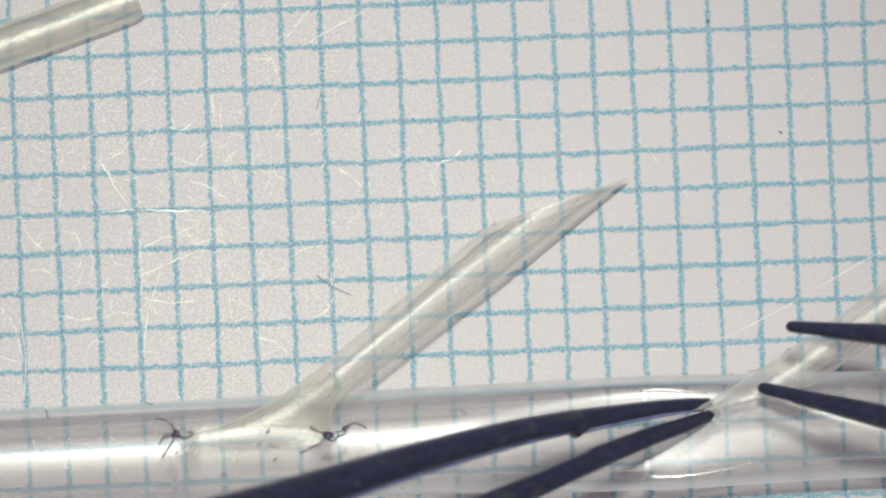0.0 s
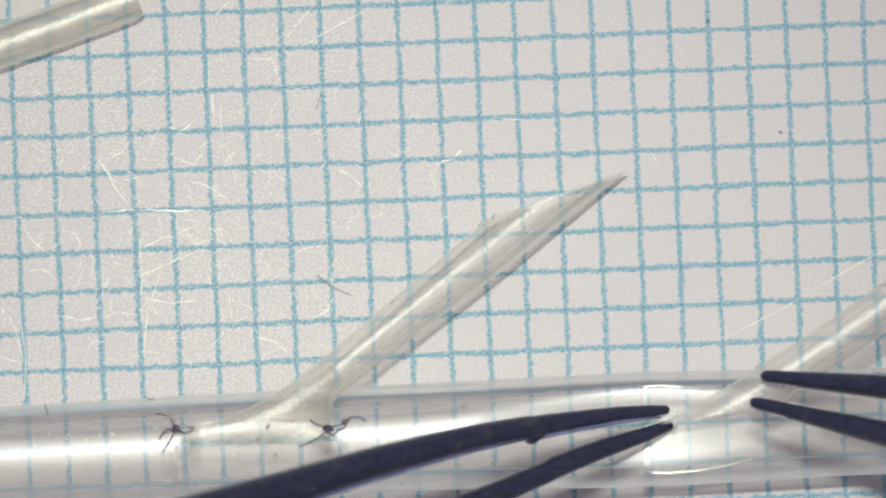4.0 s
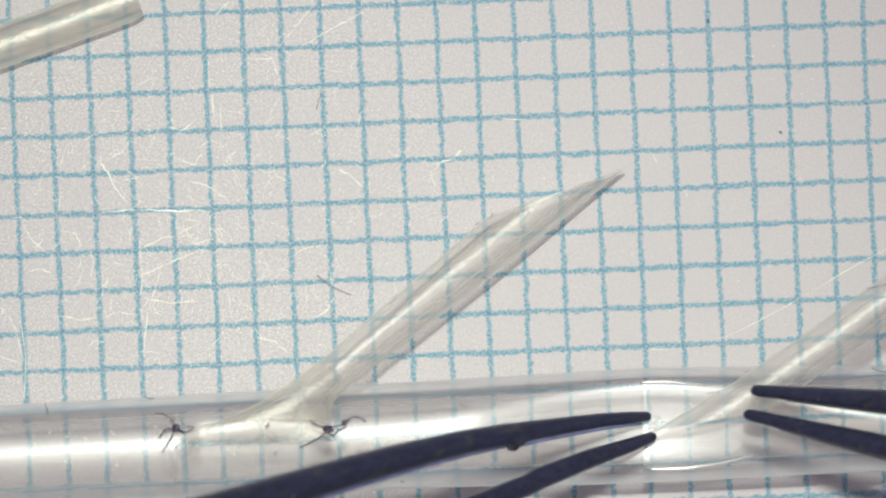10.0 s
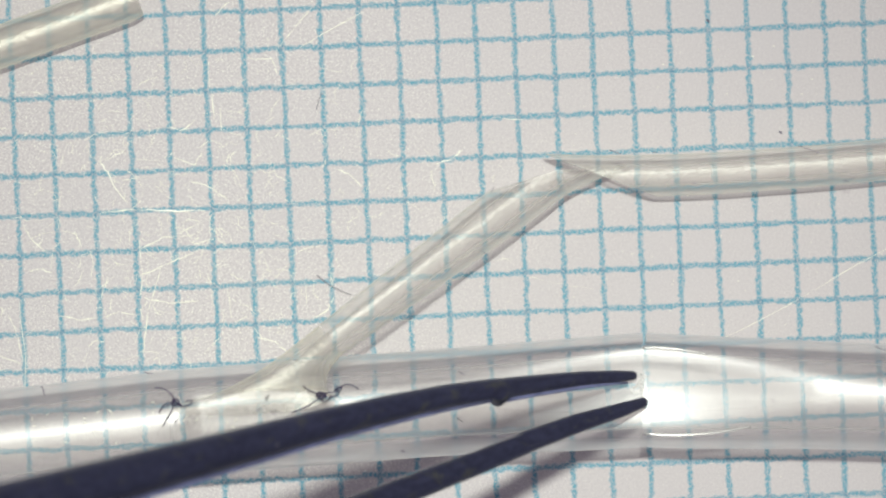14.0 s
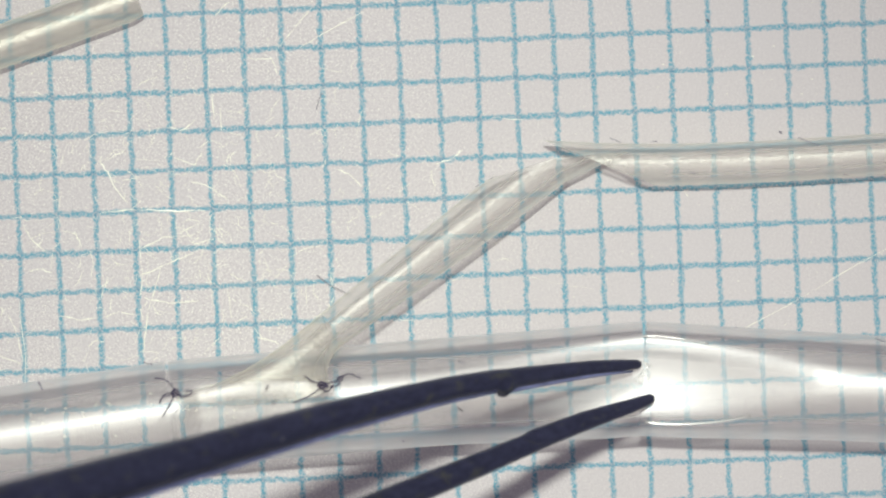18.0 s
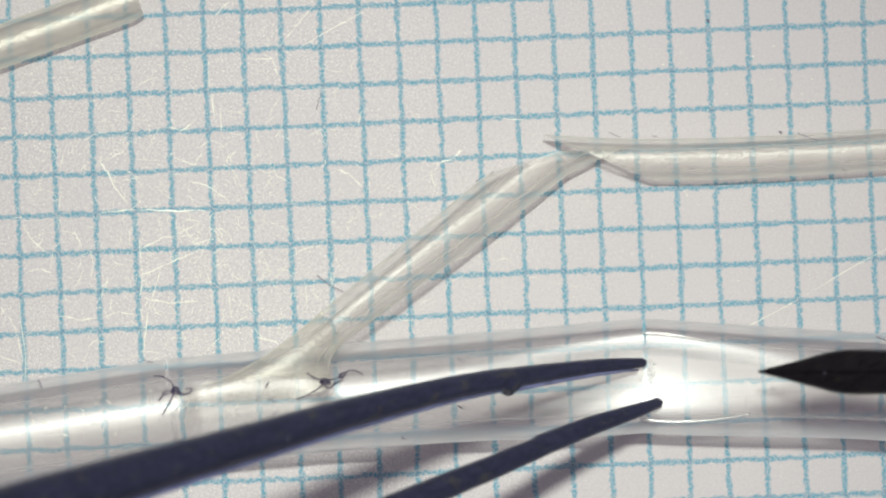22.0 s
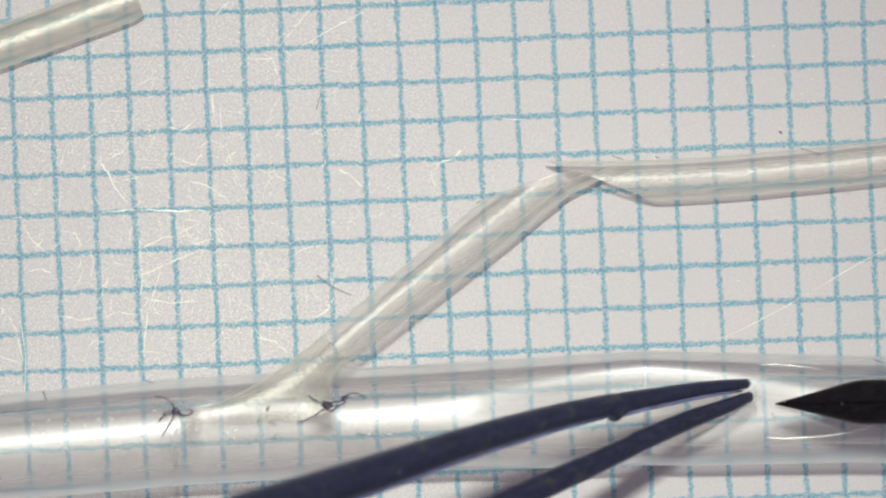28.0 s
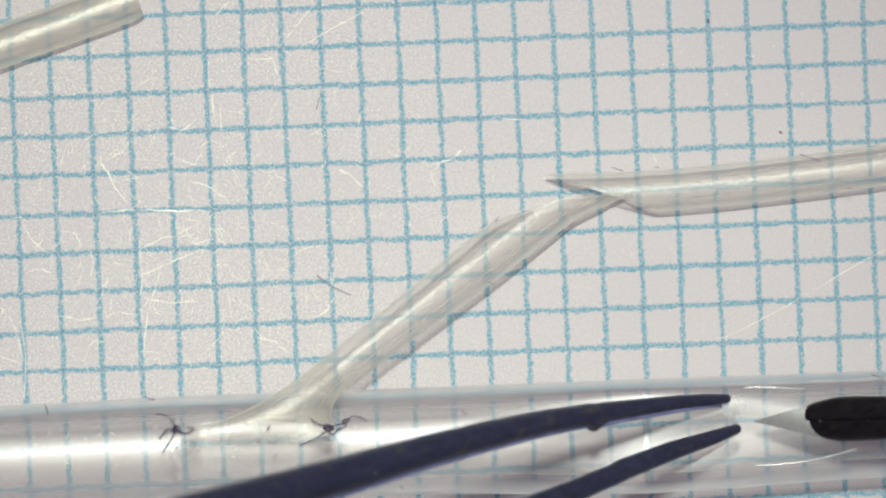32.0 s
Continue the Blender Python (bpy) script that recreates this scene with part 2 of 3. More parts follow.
# ---- table and paper ----
def build_ground():
    bm = bmesh.new()
    bmesh.ops.create_grid(bm, x_segments=8, y_segments=8, size=0.6)
    bmesh.ops.translate(bm, verts=bm.verts, vec=(0, 0, -0.0002))
    tagged(part("ground", bm, TABLE, smooth=False), "plain grey laboratory table top under the paper", "table", kind="structure")
    bm = bmesh.new()
    bmesh.ops.create_cube(bm, size=1)
    bmesh.ops.scale(bm, verts=bm.verts, vec=(0.15, 0.105, 0.00018))
    bmesh.ops.translate(bm, verts=bm.verts, vec=(0, 0, -0.00009))
    tagged(part("graph_paper", bm, PAPER, smooth=False), "white graph paper printed with a blue-green millimetre grid", "paper")


# ---- main vessel: three lengths that hinge as it is pulled ----
R_MAIN = 94 * U


def ease(x):
    x = min(1, max(0, x))
    return x * x * (3 - 2 * x)


FLAT = 0.96                    # the soft hose sags to an oval
VESSEL_ENDS = ((-160, 822), (305, 797), (1140, 754), (1740, 742))


def build_vessel():
    root = tagged(new("silicone_vessel"), "clear silicone tube, a practice blood vessel, lying on graph paper", "tube")
    pieces = []
    for a, b in zip(VESSEL_ENDS, VESSEL_ENDS[1:]):
        length = math.hypot(b[0] - a[0], b[1] - a[1]) * U
        bm = bmesh.new()
        k = len(pieces)
        start, stop = ((0, 2.5), (0, 0), (-1.5, 0))[k]
        n = 60
        line = [Vector((start * U + (length + (stop - start) * U) * i / n, 0, 0)) for i in range(n + 1)]
        # how far each ring lies from the pinch, in plan units
        away = [2000 if k == 0 else length / U - p.x / U if k == 1 else p.x / U for p in line]
        flat = [FLAT - 0.06 * max(0, 1 - (d / 300) ** 2) for d in away]
        press = [(0.57 + 0.43 * (math.hypot(d, 170) - 170) / 175, 0.01, 10 * U) for d in away]
        if k == 1:
            # under the graft's foot the wall is drawn down and leans the other way
            press = [(0.90 + 0.7 * (1 - ease(p.x / U / 50) * ease((310 - p.x / U) / 60)), -0.08, 13 * U) if p.x / U < 330 else q for p, q in zip(line, press)]
        # squeezed by the tips it swells a little towards its lower side
        swell = [0.07 * R_MAIN * ease(1 - abs(d) / 420) for d in away]
        line = [p - Vector((0, w, 0)) for p, w in zip(line, swell)]
        tube(bm, line, [R_MAIN * (0.997, 1, 0.999)[k] + w for w in swell], 34 * U, 96, flat, press)
        pieces.append(part("hose_length", bm, VESSEL, root))
    return root, pieces


# ---- graft branch and loose graft ----
GRAFT_REF = (588, 700)


def cut(bm, point, normal):
    """Cuts the hose along a plane, and gives the cut rim between its walls as a mesh of its own."""
    geom = bm.verts[:] + bm.edges[:] + bm.faces[:]
    made = bmesh.ops.bisect_plane(bm, geom=geom, plane_co=point, plane_no=normal, clear_outer=True)
    edges = [e for e in made["geom_cut"] if isinstance(e, bmesh.types.BMEdge)]
    faces = bmesh.ops.bridge_loops(bm, edges=edges)["faces"]
    rim = bmesh.new()
    for f in faces:
        rim.faces.new([rim.verts.new(v.co) for v in f.verts])
    bmesh.ops.delete(bm, geom=faces, context="FACES_ONLY")
    bmesh.ops.remove_doubles(rim, verts=rim.verts, dist=1e-7)
    return rim


NECK = (595, 661, 1.90)        # where the branch leaves its foot
BEND = (985, 350, 0.98)        # where its slanted point gives way


def build_branch():
    base = at(*GRAFT_REF, 1.35)
    a, b = at(*NECK) - base, at(1135, 228, 0.62) - base
    way = (b - a).normalized()
    bm = bmesh.new()
    tube(bm, [a + (b - a) * i / 30 for i in range(31)], [min(43, 33 + 20 * i / 30) * U for i in range(31)], 19 * U, 72, ridge=0.016)
    corner, tip = at(873, 386, 0.95) - base, at(1092, 310, 0.75) - base
    edge = (tip - corner).normalized()
    rim = cut(bm, corner, Vector((-edge.y, edge.x, 0)))
    root = tagged(new("graft_branch"), "cloudy silicone graft tube sewn to the vessel, pointed free end", "tube")
    joint = at(*BEND) - base
    for mesh, mat, names, label in ((bm, GRAFT, ("hose", "pointed_end"), ""), (rim, CUT, ("cut_face", "cut_face"), "whitish slanted cut face")):
        far = mesh.copy()
        bmesh.ops.bisect_plane(mesh, geom=mesh.verts[:] + mesh.edges[:] + mesh.faces[:], plane_co=joint, plane_no=way, clear_outer=True)
        bmesh.ops.bisect_plane(far, geom=far.verts[:] + far.edges[:] + far.faces[:], plane_co=joint, plane_no=way, clear_inner=True)
        bmesh.ops.translate(far, verts=far.verts, vec=-joint)
        part(names[0], mesh, mat, root, label, mat is not CUT)
        end = part(names[1], far, mat, root if mat is GRAFT else end, label, mat is not CUT)
    end = end.parent
    end.location = joint
    return root, end


def build_foot(branch):
    """The graft's foot, flared and sewn along the vessel."""
    base = at(*NECK)
    a, b = Vector((0, 0, 0)), at(1135, 228, 0.62) - base
    way = (b - a).normalized()
    left = Vector((-way.y, way.x, 0)).normalized()
    bm = bmesh.new()
    end = ring_at(a, way, 33 * U, count=40)
    rings = []
    for k in range(13):
        t = k / 12
        e = t * t * (3 - 2 * t)
        ring = []
        for i in range(40):
            p = end[i] - a
            side, up = p.dot(left) / (33 * U), p.z / (33 * U)
            place = 452 - 140 * side, 766 + 2 * side + 22 * up + 2 * math.sin(9 * side)
            foot = at(*place, wall_z(*place) + 0.05) - base
            bend = end[i] - way * (120 + 60 * side) * U + Vector((0, 0, 0.0004 + 0.0002 * side))
            ring.append(foot.lerp(bend, t).lerp(bend.lerp(end[i], t), t))
        rings.append(ring)
    loft(bm, rings)
    count = len(bm.faces)
    middles = [sum(ring, Vector()) / len(ring) for ring in rings]
    loft(bm, [[c + (p - c) * (0.88 - 0.38 * k / 12) for p in ring][::-1] for k, (c, ring) in enumerate(zip(middles, rings))])
    bm.faces.ensure_lookup_table()
    for f in bm.faces[count:]:
        f.material_index = 1
    foot = part("graft_foot", bm, [FOOT, GRAFT[1]], branch, "cloudy flared graft foot sewn to the vessel")
    foot.location = base - at(*GRAFT_REF, 1.35)
    return foot


LOOSE_TIP = (957, 234)


def build_loose():
    base = at(*LOOSE_TIP, 0.72)
    bow = [at(u, v, 0.72 - (u - 930) * 0.00013) - base for u, v in ((900, 268), (1000, 275), (1100, 280), (1250, 281), (1400, 276), (1568, 267), (2000, 240))]
    bm = bmesh.new()
    tube(bm, spine(bow, 7), 36.5 * U, 17 * U, 72, ridge=0.012)
    heel = at(1160, 319, 0.72) - base
    edge = Vector((heel.x, heel.y, 0)).normalized()
    rim = cut(bm, edge * -8 * U, Vector((edge.y, -edge.x, 0)))
    root = tagged(new("loose_graft"), "loose cloudy silicone graft tube with a slanted pointed end", "tube")
    part("hose", bm, GRAFT, root)
    part("cut_face", rim, CUT, root, "whitish slanted cut face", False)
    return root


def build_stub():
    bm = bmesh.new()
    a, b = at(-260, 177, 0.56), at(246, -6, 0.56)
    n = 30
    line = [a + (b - a) * i / n for i in range(n + 1)]
    tube(bm, line, [38 * U] * (n - 1) + [37 * U, 33 * U], 17 * U)
    root = tagged(new("tube_stub"), "short cut end of clear silicone tube lying on the paper", "tube")
    rim = cut(bm, at(243, -5, 0.56), (b - a).normalized())
    part("hose", bm, STUB, root)
    part("cut_face", rim, CUT, root, "whitish square cut face", False)


# ---- instruments ----
def jaw(name, points, mat, parent, base, power=2.5, label=""):
    """A tapering prong through (u, v, z, width, height) rows from tip to shank."""
    bm = bmesh.new()
    rows = [Vector((*(at(u, v, z) - base), w * U / 2 * (1 - z * 0.001 / EYE), h * U / 2)) for u, v, z, w, h in points]
    rings = []
    for i, r in enumerate(rows):
        way = rows[min(i + 1, len(rows) - 1)].to_3d() - rows[max(i - 1, 0)].to_3d()
        rings.append(ring_at(r[:3], way, r[3], r[4], count=20, power=power))
    loft(bm, rings, caps=(True, True))
    return part(name, bm, mat, parent, label)


GRIP = 2.2                     # height of the tweezers' tips
TW_REF = ((1136, 632), (896, 680), (1158, 688))


def build_tweezers():
    base = at(*TW_REF[0], GRIP)
    root = tagged(new("tweezers"), "blued steel micro tweezers with two slender jaws", "tweezers")
    z = lambda u: GRIP + (1136 - u) / 69 * 0.85
    top_rows = [(1139, 632, 0, 10, 8), (1133, 632, 0, 17, 16), (1100, 634, 0, 22, 22), (1050, 637, 0, 25, 26), (1000, 643, 0, 29, 30), (915, 654, 0, 36, 36), (906, 657, 0, 40, 40), (895, 663, 0, 51, 44),
            (880, 660, 0, 42, 44), (800, 674, 0, 48, 52), (700, 696, 0, 55, 58), (600, 721, 0, 61, 62), (400, 777, 0, 75, 74), (200, 832, 0, 92, 84),
            (0, 888, 0, 106, 92), (-300, 976, 0, 116, 100), (-700, 1095, 0, 130, 110)]
    jaw("upper_jaw", [(u, v - (0.06 * w if u < 885 else 0), z(u), w * (0.88 if u < 885 else 1), h) for u, v, _, w, h in top_rows], BLUE_STEEL, root, base)
    low = at(*TW_REF[2], GRIP)
    face = [(u, v + w * 0.42, z(u) - 0.03, max(6, w * 0.22), 16) for u, v, _, w, h in top_rows[8:]]
    jaw("gripping_face", face, PALE_STEEL, root, base, label="paler blue inner face of the jaw")
    face = [(u, v, z(u) - 0.05, w, 14) for u, v, w in ((1122, 645, 4), (1100, 646, 6), (1050, 651, 9), (1000, 659, 10), (950, 667, 11), (915, 674, 12), (903, 678, 8))]
    jaw("gripping_face", face, PALE_STEEL, root, base, label="paler blue inner face of the jaw")
    rows = [(1161, 690, 0, 8, 8), (1156, 692, 0, 16, 16), (1120, 705, 0, 22, 22), (1040, 730, 0, 30, 30), (960, 760, 0, 34, 36), (948, 765, 0, 35, 37), (938, 771, 0, 33, 38),
            (900, 786, 0, 35, 42), (860, 803, 0, 37, 44), (800, 826, 0, 40, 48), (700, 866, 0, 45, 54), (640, 892, 0, 49, 58), (400, 992, 0, 60, 70), (0, 1130, 0, 78, 80), (-500, 1270, 0, 90, 90)]
    # a paler strand laid along the ridge in place of its highlight
    bm = bmesh.new()
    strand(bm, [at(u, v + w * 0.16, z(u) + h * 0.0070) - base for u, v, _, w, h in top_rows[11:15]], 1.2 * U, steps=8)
    part("edge_highlight", bm, HIGHLIGHT_STEEL, root, "bright strand added as the highlight along the jaw's ridge")
    z = lambda u: GRIP + (1158 - u) / 69 * 0.85
    lower = jaw("lower_jaw", [(u, v, z(u), w * 1.15, h) for u, v, _, w, h in rows], BLUE_STEEL, root, low)
    # the lower jaw's ridge highlight, also laid on as a paler strand
    bm = bmesh.new()
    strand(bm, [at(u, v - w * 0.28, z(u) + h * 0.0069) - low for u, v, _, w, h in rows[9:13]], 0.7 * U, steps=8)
    part("edge_highlight", bm, HIGHLIGHT_STEEL, lower, "bright strand added as the highlight along the jaw's ridge")
    return root, lower


HF_REF = ((1343, 697), (1331, 740))


def build_forceps():
    root = tagged(new("forceps"), "dark blued steel micro forceps with blunt rounded tips", "forceps")
    made = []
    for (u, v), slope, name in ((HF_REF[0], 0.085, "upper_prong"), (HF_REF[1], 0.235, "lower_prong")):
        base = at(u, v, 3.8)
        rows = []
        for d, w in ((-3, 9), (2, 18), (10, 22), (60, 25), (140, 33), (230, 41), (400, 52), (800, 74), (1300, 90)):
            rows.append((u + d, v + d * slope, 3.8 + d / 69 * 0.7, w, w))
        prong = jaw(name, rows, BLUE_STEEL, root, base)
        face = [(u, v + w * 0.42, z - 0.04, w * 0.34, w * 0.4) for u, v, z, w, h in rows[3:]]
        jaw("gripping_face", face, DULL_STEEL, prong, base, label="dull olive inner face of the prong")
        made.append(prong)
    return root, made


SC_REF = (1366, 701)


def build_scissors():
    base = at(*SC_REF, 3.0)
    root = tagged(new("micro_scissors"), "closed blackened steel micro scissors with a pointed leaf-shaped tip", "scissors")
    outline = [Vector(r) for r in ((0, 1.5, 3), (30, 9, 10), (80, 22, 20), (130, 35, 28), (165, 39, 31), (230, 38, 34), (420, 34, 40), (800, 42, 60), (1300, 60, 70))]
    for name, sign in (("upper_blade", 1), ("lower_blade", -1)):
        bm = bmesh.new()
        rings = []
        for d, w, h in spine(outline, 4):
            c = at(SC_REF[0] + d, SC_REF[1] + 0.04 * d, 3.0 + d / 69 * 0.5 + sign * 0.02) - base
            # half a lens: flat where the blades meet, rounded to the cutting edge
            half = [(k / 8, h / 2 * math.sqrt(max(0.01, 1 - (k / 8) ** 2.5))) for k in range(9)]
            rings.append([c + Vector((0, sign * y * w * U, q * U)) for y, q in half] + [c + Vector((0, sign * y * w * U, -q * U)) for y, q in half[::-1]])
        loft(bm, rings, caps=(True, True))
        part(name, bm, BLACK_STEEL, root)
    return root


def build_rod():
    """A rod with a dark end that flicks past once."""
    base = at(1080, 690, 25)
    root = tagged(new("instrument_rod"), "pale metal instrument rod with a dark end, flicking past", "instrument")
    jaw("dark_end", [(1080, 690, 25, 30, 30), (1100, 690, 25, 52, 52), (1330, 694, 25.5, 66, 66)], BLUE_STEEL, root, base, 2.0, "dark blunt end")
    jaw("shaft", [(1330, 694, 25.5, 70, 70), (1500, 700, 26, 78, 78), (2300, 730, 30, 84, 84)], PALE_METAL, root, base, 2.0)
    return root


# ---- sutures, specks and scratches ----
def threads(name, lines, radius, mat, parent, rest, label=""):
    """Fine threads along plan lines of (u, v, z), in the space that rest leads to."""
    bm = bmesh.new()
    for line in lines:
        strand(bm, [rest @ at(*p) for p in line], radius * U, taper=0.8)
    return part(name, bm, mat, parent, label)


def wall_z(u, v):
    """Height of the round vessel's upper wall at a plan position."""
    for (a, b), (c, d) in zip(VESSEL_ENDS, VESSEL_ENDS[1:]):
        if u < c:
            break
    y = (v - b - (d - b) * (u - a) / (c - a)) / 94
    return 1.31 + 1.31 * math.sqrt(max(0.05, 1 - y * y)) + 0.015


def build_sutures():
    top = 2.72
    left, right = REST[1], BRANCH_REST
    threads("suture_knot", [((275, 733, top), (290, 735, top + .05), (303, 744, top + .05), (311, 757, top)),
                            ((311, 759, top), (302, 779, top + .05), (296, 788, top), (287, 803, top)),
                            ((311, 760, top), (322, 767, top + .1), (336, 765, top + .05), (341, 758, top), (330, 757, top)),
                            ((282, 777, top), (289, 768, top + .05), (302, 764, top + .03), (312, 760, top)),
                            ((288, 765, top), (300, 760, top + .06), (318, 763, top + .05), (326, 768, top))], 1.15, THREAD, PIECES[1], left, "black nylon suture knot with loose ends")
    threads("suture_knot", [((306, 757, top + .02), (313, 754, top + .1), (318, 761, top + .08), (312, 766, top + .1), (305, 762, top + .04), (309, 757, top + .12), (316, 763, top + .03))],
            1.5, THREAD, PIECES[1], left)
    threads("suture_knot", [((531, 793, top - .1), (550, 785, top), (566, 775, top), (578, 765, top)),
                            ((576, 760, top), (595, 756, top + .1), (611, 753, top + .1), (617, 746, top), (606, 747, top), (612, 757, top), (596, 765, top)),
                            ((605, 752, top), (622, 741, top + .1), (634, 741, top + .1), (648, 748, top)), ((548, 745, top), (560, 753, top), (574, 758, top)),
                            ((580, 767, top), (590, 772, top), (600, 760, top + .1))], 1.15, THREAD, BRANCH, right, "black nylon suture knot with loose ends")
    threads("suture_knot", [((572, 763, top), (577, 756, top + .12), (586, 759, top + .1), (581, 767, top + .12), (574, 760, top + .06), (590, 764, top + .1), (584, 756, top + .05))],
            1.6, THREAD, BRANCH, right)
    threads("speck", [((80, 717, 1.8), (83, 724, 1.95), (85, 732, 2.1))], 1.1, FIBRE, PIECES[0], REST[0])
    for u, v in ((265, 706), (486, 783), (483, 778), (820, 722), (712, 857), (815, 805), (940, 830), (640, 803), (395, 832)):
        du, dv = random.uniform(3, 9), random.uniform(-4, 4)
        threads("speck", [((u - du, v - dv, wall_z(u - du, v - dv)), (u, v + 1, wall_z(u, v) + 0.04), (u + du, v + dv, wall_z(u + du, v + dv)))], random.uniform(0.6, 1.1), FIBRE, PIECES[1], REST[1])
    for u, v, r in ((474, 755, 1.7), (458, 777, 0.8), (487, 805, 1.0), (313, 792, 0.8), (520, 742, 0.7)):
        threads("speck", [((u - 3, v + 3, 2.68), (u, v, 2.70), (u + 3, v - 4, 2.68))], r, FIBRE, PIECES[1], REST[1])
    # pale scuffs on the wall round the first stitch
    for piece, low, high, count in ((0, 60, 300, 20), (1, 312, 420, 14), (1, 600, 760, 10)):
        scuffs = []
        for i in range(count):
            u, v = random.uniform(low, high), random.gauss(790, 16)
            du, dv = random.uniform(-4, 4), random.uniform(-3, 3)
            scuffs.append([(u + k * du, v + k * dv, wall_z(u + k * du, v + k * dv) - 0.005) for k in (-1, 0, 1)])
        threads("scuff", scuffs, 0.6, SCRATCH, PIECES[piece], REST[piece], "tiny pale scuffs on the vessel wall")
    # fine stitches and torn edge along the foot's seam
    seam = []
    for i in range(14):
        u = 335 + i * 17 + random.uniform(-3, 3)
        v = 783 - 6 * math.sin(i / 13 * math.pi) + random.uniform(-7, 7)
        seam.append(((u, v, 2.6), (u + random.uniform(1, 4), v + random.uniform(-3, 3), 2.64), (u + random.uniform(3, 9), v + random.uniform(-5, 5), 2.6)))
    for i in range(9):
        t = random.random()
        u, v = (520 + 50 * t + random.uniform(-14, 14), 730 - 60 * t + random.uniform(-10, 10)) if i % 3 == 0 else (310 + 280 * t, 776 - 8 * t + random.uniform(-14, 14))
        seam.append(((u, v, 2.66), (u + random.uniform(1, 3), v + random.uniform(-2, 2), 2.7), (u + random.uniform(3, 5), v + random.uniform(-3, 3), 2.66)))
    threads("torn_edge", seam, 1.0, CUT, FOOT_PART, Matrix.Translation(-at(*NECK)), "pale frayed edge of the seam")
    for u, v, z, du, dv in ((1555, 660, 2.0, 12, 3), (1290, 657, 1.3, 6, -1), (1420, 658, 1.4, 5, 3), (1370, 765, 2.3, 3, 5), (1430, 838, 1.5, 6, 3)):
        threads("speck", [((u - du, v - dv, z), (u, v + 1, z + 0.05), (u + du, v + dv, z))], 0.7, FIBRE, PIECES[2], REST[2])
    for u, v, du, dv in ((873, 385, 2, -4), (697, 535, 6, -5), (848, 399, 4, -3), (735, 585, 3, 2), (862, 497, 8, 4)):
        threads("speck", [((u - du, v - dv, 1.6), (u, v, 1.65), (u + du, v + dv, 1.6))], 0.65, FIBRE, BRANCH, BRANCH_REST)
    for u, v, du, dv in ((1430, 244, 18, 7), (1088, 237, 10, 4), (1158, 240, 4, 1), (1225, 297, 4, 1), (1495, 303, 5, 1)):
        threads("speck", [((u - du, v - dv, 1.25), (u, v, 1.3), (u + du, v + dv, 1.25))], 0.7, FIBRE, LOOSE, LOOSE_REST)
    # rim glints of the pinched facet added as glossy strands, and the wall crumpled between the tips
    made = [threads("rim_glint", [((1148, 838, 2.0), (1190, 838, 2.02), (1240, 833, 2.05), (1290, 824, 2.12), (1335, 812, 2.2))], 2.6, GLINT_FOLD, PIECES[2], REST[2], "glossy strand added as the glint along the pinched wall's rim"),
            threads("rim_glint", [((1132, 686, 2.0), (1165, 684, 2.0), (1205, 686, 2.02), (1250, 690, 2.1))], 2.2, GLINT_FOLD, PIECES[2], REST[2], "glossy strand added as the glint along the pinched wall's rim")]
    bm = bmesh.new()
    for i in range(9):
        u, v = random.uniform(-9, 11), random.uniform(-8, 26)
        a, b = random.uniform(-9, 9), random.uniform(-7, 7)
        strand(bm, [Vector((x, -y, q)) * U for x, y, q in ((u - a, v - b, 0), (u + b * 0.5, v - a * 0.5, 9), (u + a, v + b, 0))], random.uniform(1.5, 3.5) * U, taper=0.6)
    made.append(part("crumpled_fold", bm, GLINT_FOLD, VESSEL_ROOT, "small crumpled fold gripped between the tweezers"))
    return made


def build_debris():
    still = Matrix.Identity(4)
    tagged(threads("hair", [((561, 488, 0.05), (580, 502, 0.12), (600, 513, 0.12), (622, 522, 0.05))], 0.5, FIBRE, None, still), "short grey hair lying on the graph paper", "hair")
    tagged(threads("hair", [((570, 165, 0.03), (564, 178, 0.05), (560, 195, 0.03))], 0.55, FIBRE, None, still), "short grey hair lying on the graph paper", "hair")
    tagged(threads("dust_speck", [((1251, 35, 0.02), (1253, 37, 0.04), (1255, 39, 0.02))], 2.0, FIBRE, None, still), "dark dust speck on the graph paper", "speck")
    tagged(threads("dust_speck", [((1379, 233, 0.02), (1382, 235, 0.03), (1384, 236, 0.02))], 1.6, FIBRE, None, still), "dark dust speck on the graph paper", "speck")


